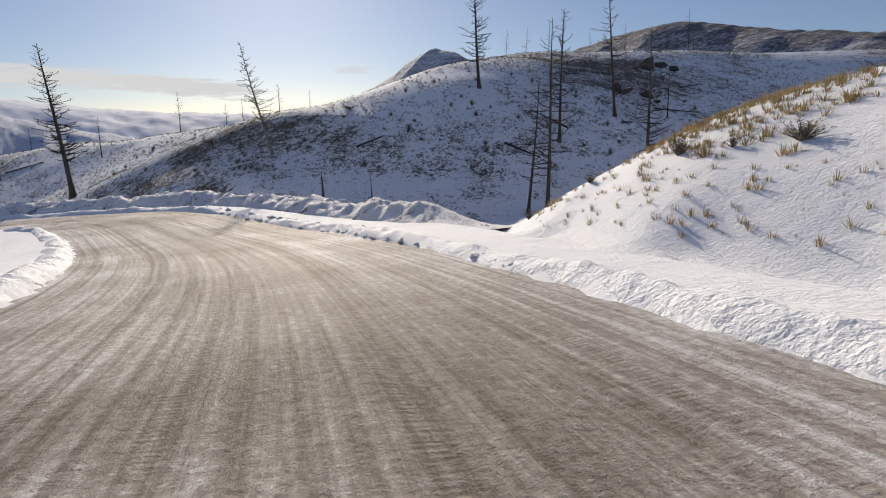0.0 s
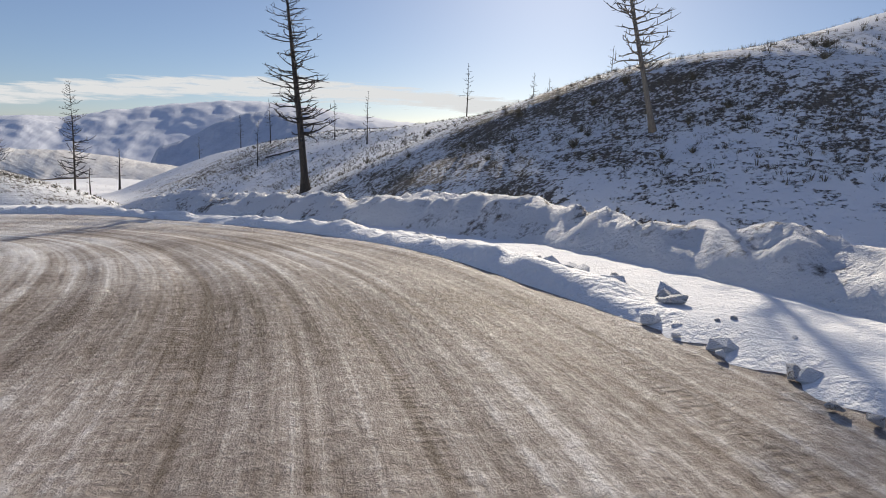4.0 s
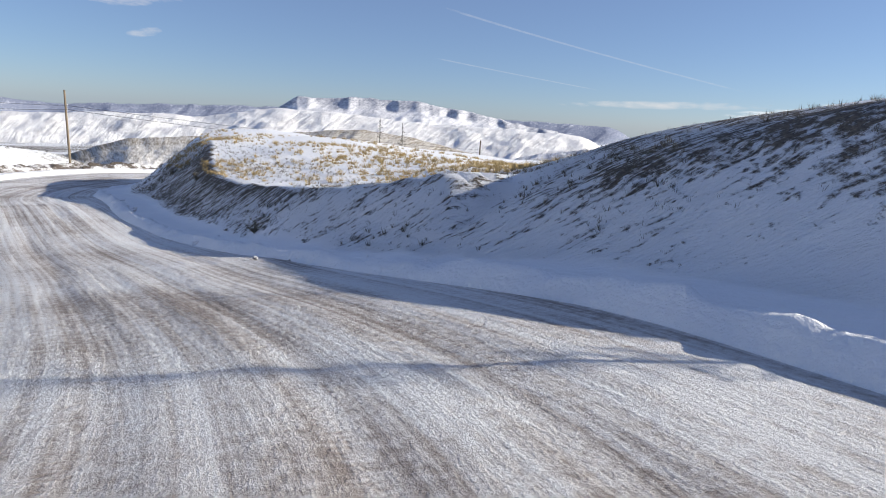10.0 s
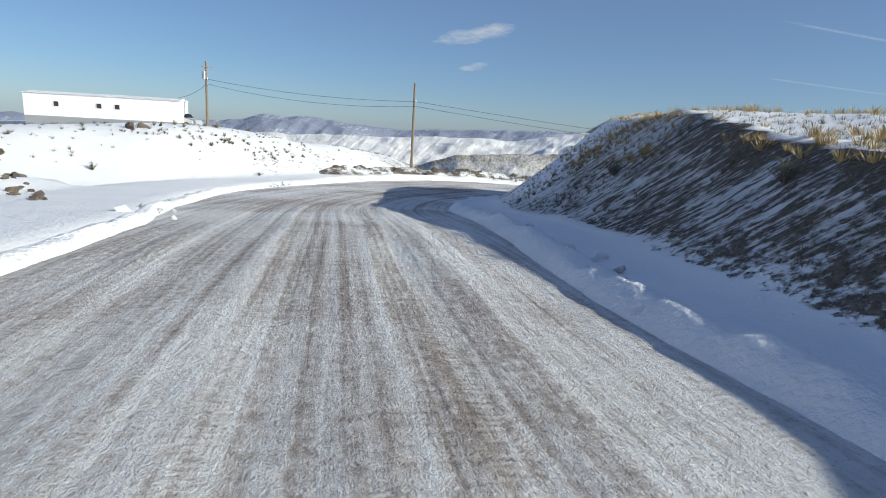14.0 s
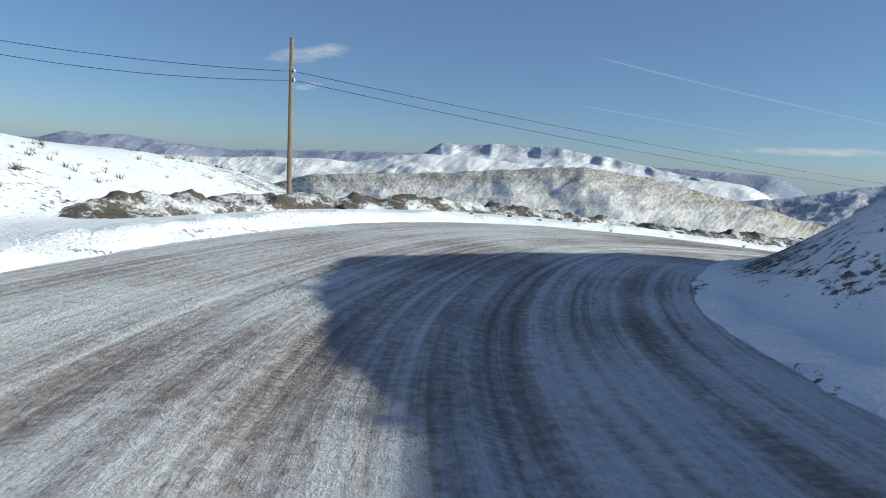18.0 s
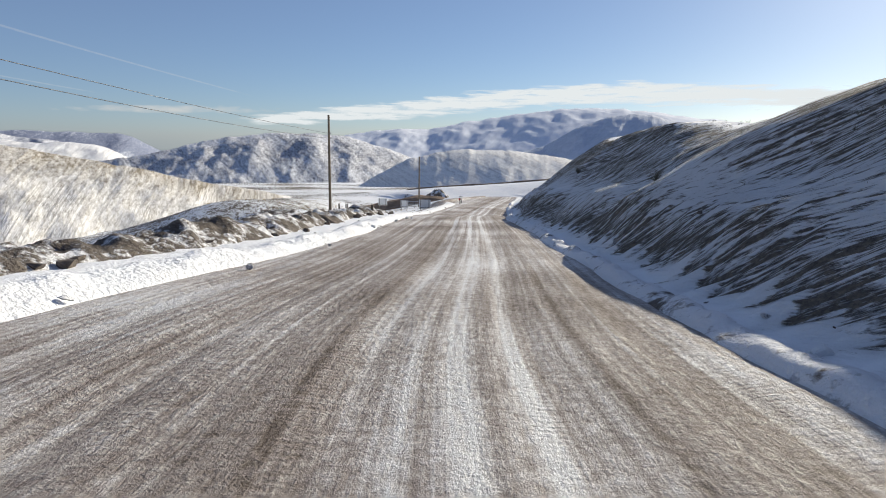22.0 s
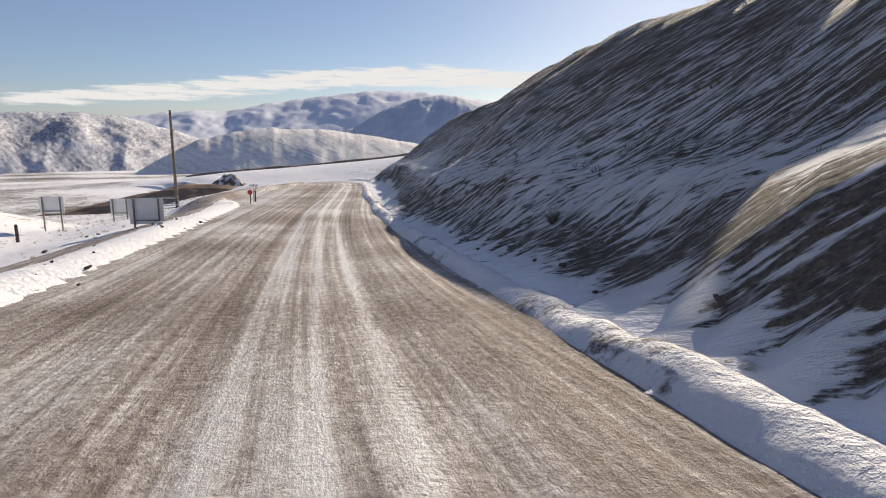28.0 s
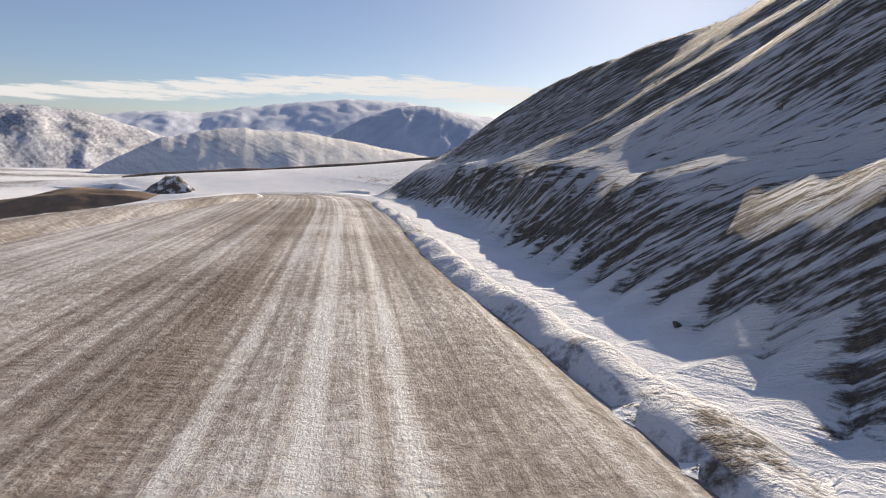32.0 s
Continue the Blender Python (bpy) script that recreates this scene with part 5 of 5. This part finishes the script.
def scatter_clods(count, lo, hi, side, base, spread, size, earth=False):
    for _ in range(count):
        u = rng.uniform(lo, hi)
        half = float(half_right(u) if side > 0 else half_left(u))
        o = half + base + rng.gauss(0, spread)
        x, y, z = (float(v) for v in on_road(u, side * o))
        r = size * rng.uniform(0.4, 1.3) ** 1.5
        ob = new("earth_clod" if earth else "snow_clod", rng.choice(EARTH_CLODS if earth else CLODS))
        ob.matrix_world = Matrix.Translation((x, y, max(z, ground_at(x, y) if o > half + 0.6 else z) + r * 0.25)) @ Euler((rng.uniform(-.4, .4), rng.uniform(-.4, .4), rng.uniform(0, 6.28))).to_matrix().to_4x4() @ Matrix.Diagonal((r * rng.uniform(.8, 1.5), r, r, 1))
        if earth:
            tagged(ob, "dark block of frozen earth thrown up by the plough", "earth clod", "frozen earth blocks")
        else:
            tagged(ob, "broken clod of ploughed snow at the road edge", "snow clod", "ploughed snow clods")


scatter_clods(110, 1.2, 4.8, 1, 0.35, 0.16, 0.10)
scatter_clods(110, 2.4, 6.4, 1, 1.0, 0.10, 0.14)
scatter_clods(35, 5.5, 9.5, 1, 0.7, 0.3, 0.11)
scatter_clods(45, 11.5, 17.0, 1, 0.75, 0.3, 0.11)
scatter_clods(40, 10.5, 17.0, -1, 0.45, 0.35, 0.13)
scatter_clods(35, 22.5, 33.0, 1, 0.5, 0.3, 0.09)
scatter_clods(25, 22.0, 32.0, -1, 0.9, 0.8, 0.12)
scatter_clods(110, 21.0, 28.5, -1, 3.6, 0.8, 0.22, True)
scatter_clods(50, 28.0, 34.0, -1, 1.6, 0.9, 0.06, True)
scatter_clods(60, 22.5, 33.0, 1, 1.6, 0.5, 0.07, True)


# ---- dry grass and brush ----
def grass_patch(name, label, boxes, count, size, keep, seed, mat=GRASS, blades=22, splay=1.3):
    """Tufts of thin blades strewn over boxes of the plan where keep(u, off, z, height over road) holds."""
    r = np.random.RandomState(seed)
    pts = []
    area = [(b[1] - b[0]) * (b[3] - b[2]) for b in boxes]
    for b, a in zip(boxes, area):
        n = int(count * a / sum(area))
        x, y = r.uniform(b[0], b[1], n), r.uniform(b[2], b[3], n)
        u, off, zr = nearest(x, y)
        z = ground_height(x, y)
        clump = fbm(x / 5, y / 5, 3, seed) + r.uniform(-0.35, 0.35, n)
        ok = keep(u, off, z, z - zr) & (clump > -0.05)
        pts.append(np.stack([x[ok], y[ok], z[ok]], -1))
    p = np.concatenate(pts)
    n = len(p)
    s = size * r.uniform(0.5, 1.5, n) ** 1.2
    ang = r.uniform(0, 2 * np.pi, (n, blades))
    lean = r.uniform(0.05, splay, (n, blades))
    hgt = s[:, None] * r.uniform(0.3, 0.95, (n, blades))
    root = p[:, None, :] + np.stack([np.cos(ang), np.sin(ang), 0 * ang], -1) * (0.42 * s[:, None, None]) * r.uniform(0, 1, (n, blades, 1))
    tip = root + np.stack([np.cos(ang) * lean * hgt, np.sin(ang) * lean * hgt, hgt], -1)
    wide = np.stack([-np.sin(ang), np.cos(ang), 0 * ang], -1) * (0.055 * s[:, None, None])
    root[..., 2] -= 0.06
    v = np.stack([root - wide, root + wide, tip], 2).reshape(-1, 3)
    me = bpy.data.meshes.new(name)
    m = len(v) // 3
    me.vertices.add(len(v))
    me.vertices.foreach_set("co", v.astype(np.float32).ravel())
    me.loops.add(len(v))
    me.loops.foreach_set("vertex_index", np.arange(len(v), dtype=np.int32))
    me.polygons.add(m)
    me.polygons.foreach_set("loop_start", np.arange(0, len(v), 3, dtype=np.int32))
    me.update(calc_edges=True)
    me.materials.append(mat)
    return tagged(new(name, me), label, "dry grass", kind="stuff")


grass_patch("grass_tufts", "sparse dry tufts on the smooth snow bank", [(2, 34, -10, 32)], 4200, 0.18, lambda u, o, z, h: (o > 7.5) & (h > 0.3), 1)
grass_patch("grass_tufts", "tan bunchgrass along the crest of the bank", [(3, 30, 12, 34)], 5200, 0.25, lambda u, o, z, h: (o > 11) & (h > 2.2), 2)
grass_patch("grass_tufts", "dark grass tufts over the burnt hillside", [(-75, 60, 52, 115)], 38000, 0.2, lambda u, o, z, h: (o > 16), 3, SAGE, 14)
grass_patch("grass_tufts", "dry grass on the shaded knoll", [(-90, -50, 36, 66)], 14000, 0.12, lambda u, o, z, h: (o > 9) & (h > 1.2), 4, SAGE, 14)
grass_patch("grass_tufts", "rows of dry tufts on the cut bank", [(-100, -62, 8, 44)], 20000, 0.12, lambda u, o, z, h: (o > 6.2) & (h > 0.3) & (o < 14), 5, SAGE, 14)
grass_patch("grass_tufts", "golden bunchgrass on the sunlit bench", [(-128, -78, 8, 45)], 8500, 0.21, lambda u, o, z, h: (o > 8.2) & (h > 2.0) & (u < 20.8), 6, GRASS, 30, 1.6)
grass_patch("grass_tufts", "grass fringe on the long scoured slope", [(-200, -112, 8, 100)], 30000, 0.12, lambda u, o, z, h: (o > 6.5) & (o < 30) & (h > 0.8) & (u > 20.5), 7, SAGE, 9)
grass_patch("grass_tufts", "dry tufts on the snowy rise below the home", [(-125, -60, -45, -6)], 2600, 0.18, lambda u, o, z, h: (o < -12) & (h > 0.7), 8, SAGE)
grass_patch("grass_tufts", "stubble in the roadside snow field", [(-240, -118, -20, 75)], 9000, 0.12, lambda u, o, z, h: (o < -9) & (o > -30) & (u > 20), 9)


def shrub_mesh(seed):
    """A bush of forked twigs, one metre high."""
    rng = random.Random(seed)
    bm = bmesh.new()
    for i in range(46):
        a, tilt = rng.uniform(0, 6.283), rng.uniform(0.05, 1.0)
        d = Vector((math.cos(a) * math.sin(tilt), math.sin(a) * math.sin(tilt), math.cos(tilt)))
        p = Vector((0, 0, -0.05))
        L = rng.uniform(0.5, 1.0)
        for s in range(3):
            q = p + (d + Vector((rng.uniform(-.2, .2), rng.uniform(-.2, .2), rng.uniform(-.05, .2)))) * L / 3
            tube(bm, p, q, 0.011 * (3.2 - s), 0.011 * (2.2 - s), 3, False)
            for _ in range(3):
                e = q + Vector((rng.uniform(-1, 1), rng.uniform(-1, 1), rng.uniform(-.2, 1))) * L * 0.16
                tube(bm, q, e, 0.012, 0.004, 3, False)
            p = q
    me = bpy.data.meshes.new("sagebrush")
    bm.to_mesh(me)
    bm.free()
    me.materials.append(SAGE)
    return me


SHRUBS = [shrub_mesh(k) for k in range(1, 6)]


def shrub(x, y, size, seed, label):
    ob = new("sagebrush", SHRUBS[seed % 5])
    ob.matrix_world = Matrix.Translation((x, y, ground_at(x, y))) @ Matrix.Rotation(seed * 2.4, 4, "Z") @ Matrix.Diagonal((size * (1 + 0.3 * math.sin(seed)), size, size * (1 + 0.2 * math.cos(3 * seed)), 1))
    return tagged(ob, label, "shrub", "roadside brush")


shrub(9.4, 15.6, 0.75, 1, "dense dark sagebrush standing in smooth snow")
shrub(7.4, 18.6, 0.60, 2, "grey sagebrush half buried in snow")
for k, (x, y, s) in enumerate([(3.5, 23.5, .45), (1.8, 24.5, .4), (5.4, 21.5, .45), (8.3, 17.0, .35), (1.2, 30.5, .5), (-3.4, 35.0, .5), (-0.6, 33.0, .45), (0.6, 25.8, .4),
                               (-88, -18, .35), (-93, -19, .3), (-84, -18, .35), (-95, -20, .3), (-99, -21, .6), (-80, -17, .7), (-104, -24, .5), (-86, -12, .4), (-96, -11, .35),
                               (-74, 30, .4), (-84, 21.5, .5), (-90, 16, .5), (-129, 22, .5), (-143, 33, .45), (-157, 42, .4)]):
    shrub(x, y, s, 10 + k, "wiry brown brush poking through snow")


rng = random.Random(909)
for k in range(210):
    x, y = rng.uniform(-40, 34), rng.uniform(46, 92)
    if y > 52 + 0.25 * abs(x + 5) and ground_at(x, y + 7) > ground_at(x, y) + 1.0:
        shrub(x, y, rng.uniform(0.3, 0.65), 400 + k, "brown leafless brush on the burnt snowy hillside")


def bank_rock(x, y, size, k):
    ob = new("rock", EARTH_CLODS[k % 4])
    ob.matrix_world = Matrix.Translation((x, y, ground_at(x, y) + size * 0.2)) @ Euler((0.2 * k, 0.3, 1.3 * k)).to_matrix().to_4x4() @ Matrix.Diagonal((size * 1.3, size, size * 0.8, 1))
    return tagged(ob, "dark stone lying in the snow below the home", "rock", "stones on the bank")


def outcrop(x, y, spread, count, seed):
    rng = random.Random(seed)
    rocks = new("rock_outcrop")
    rocks.location = (x, y, ground_at(x, y))
    for k in range(count):
        dx, dy, r = rng.gauss(0, spread), rng.gauss(0, spread * 0.5), rng.uniform(0.5, 1.3)
        ob = new("rock", ROCKS[k % 3])
        ob.matrix_local = Matrix.Translation((dx, dy, ground_at(x + dx, y + dy) - rocks.location.z + 0.2 * r)) @ Euler((0.3 * k, 0.2 * k, 1.7 * k)).to_matrix().to_4x4() @ Matrix.Diagonal((r * 1.4, r, r * 0.8, 1))
        ob.parent = rocks
    return tagged(rocks, "dark jagged rocks on the burnt hillside", "rock outcrop")


ROCKS = [clod_mesh(i, BARK) for i in range(21, 24)]
outcrop(31, 92, 2.2, 7, 1)
outcrop(24, 78, 1.6, 5, 2)
rng = random.Random(311)
for k in range(34):
    t = rng.random()
    x, y = np.interp(t, [0, .3, .55, .8, 1], [-82.1, -82.5, -80.6, -79.6, -78.6]), np.interp(t, [0, .3, .55, .8, 1], [-17, -14.8, -6.4, -2.7, 3])
    bank_rock(float(x) + rng.gauss(0, .35), float(y) + rng.gauss(0, .5), rng.uniform(0.08, 0.26), k)
for k, (x, y, size) in enumerate([(-90.9, -18.0, 0.42), (-91.8, -18.2, 0.34), (-93.4, -18.9, 0.22)]):
    bank_rock(x, y, size, 40 + k)
for k in range(70):
    t = rng.random()
    x, y = -90 - 12 * t + rng.gauss(0, .5), -16.6 + 1.6 * t + rng.gauss(0, 1.0)
    shrub(x, y, rng.uniform(0.12, 0.3), 200 + k, "low dark brush in rows across the snowy bank")
for k in range(16):
    shrub(-82 - 22 * k / 15 + rng.gauss(0, .6), -20.5 + rng.gauss(0, .8), rng.uniform(0.14, 0.3), 300 + k, "dark brush along the crest of the snowy bank")


# ---- clouds ----
def cloud_material(name, strength, lo, hi, sx, sy, colour):
    m, nt, b = material(name)
    out = nt.nodes["Material Output"]
    n1 = noise_tex(nt, uv_vec(nt, (sx, sy, 1)), 1.0, 6, 0.6)
    f = maths(nt, "ADD", n1, maths(nt, "SUBTRACT", attribute(nt, "body"), 0.6))
    ramp = nt.nodes.new("ShaderNodeMapRange")
    ramp.inputs["From Min"].default_value = lo
    ramp.inputs["From Max"].default_value = hi
    nt.links.new(f, ramp.inputs["Value"])
    # the sheet gives off its own brightness in place of sunlit cloud
    em = nt.nodes.new("ShaderNodeEmission")
    em.inputs["Color"].default_value = (*colour, 1)
    em.inputs["Strength"].default_value = strength
    tr = nt.nodes.new("ShaderNodeBsdfTransparent")
    mx = nt.nodes.new("ShaderNodeMixShader")
    nt.links.new(ramp.outputs[0], mx.inputs[0])
    nt.links.new(tr.outputs[0], mx.inputs[1])
    nt.links.new(em.outputs[0], mx.inputs[2])
    nt.links.new(mx.outputs[0], out.inputs["Surface"])
    return m


def cloud(name, label, azs, lows, highs, mat, dist=4450, power=0.7, round_off=False):
    az = np.linspace(azs[0], azs[1], 120)
    v = np.linspace(0, 1, 24)
    A, V = np.meshgrid(az, v, indexing="ij")
    t = (A - azs[0]) / (azs[1] - azs[0])
    lo = np.interp(t, np.linspace(0, 1, len(lows)), lows)
    hi = np.interp(t, np.linspace(0, 1, len(highs)), highs)
    el = np.radians(lo + (hi - lo) * V)
    a = np.radians(A)
    R = dist + 25 * np.sin(6 * A) * V
    X, Y, Z = EYE[0] - np.sin(a) * R, EYE[1] + np.cos(a) * R, EYE[2] + R * np.tan(el)
    body = (np.sin(np.pi * np.clip(V, 0, 1)) ** power) * np.minimum(1, 8 * np.minimum(t, 1 - t))
    if round_off:
        body = np.clip(1 - (2 * V - 1) ** 2 - (2 * t - 1) ** 2, 0, 1) ** 0.6
    ob = grid_object(name, X, Y, Z, mat, [("body", body)], (A, np.degrees(el)))
    ob.visible_shadow = False
    return tagged(ob, label, "cloud", kind="structure")


BANK = cloud_material("cloud_bank", 0.68, 0.64, 0.84, 0.26, 2.3, (0.92, 0.95, 1.0))
PUFF = cloud_material("small_cloud", 0.6, 0.62, 1.35, 0.45, 1.5, (1.0, 0.93, 0.90))
TRAIL = cloud_material("contrail", 0.55, 0.3, 3.4, 2.0, 4.0, (0.95, 0.95, 1.0))
cloud("cloud_1", "long flat bank of white cloud over the far mountains", (80, 8), [0.4, 0.6, 1.2, 2.2, 2.6, 2.4, 1.8, 1.4], [1.9, 2.8, 4.2, 5.6, 6.3, 5.9, 5.0, 4.0], BANK)
cloud("cloud_2", "small white cumulus above the spur", (9.5, 4.0), [4.4, 4.6], [5.6, 6.0], PUFF, round_off=True)
cloud("cloud_3", "small pinkish cumulus in clear sky", (131.5, 119), [6.4, 8.6], [8.6, 11.0], PUFF, round_off=True)
cloud("cloud_4", "faint wisp of pinkish cloud", (127.6, 123.4), [4.8, 5.4], [6.0, 6.8], PUFF, round_off=True)
cloud("cloud_5", "low white cloud wisps behind the crag", (92, 66), [1.4, 2.0], [2.4, 3.2], PUFF, round_off=True)
cloud("contrail_1", "thin straight condensation trail", (101, 71), [10.2, 3.2], [10.45, 3.32], TRAIL, power=0.3)
cloud("contrail_2", "short faint condensation trail", (101, 84), [5.6, 3.2], [5.75, 3.3], TRAIL, power=0.3)
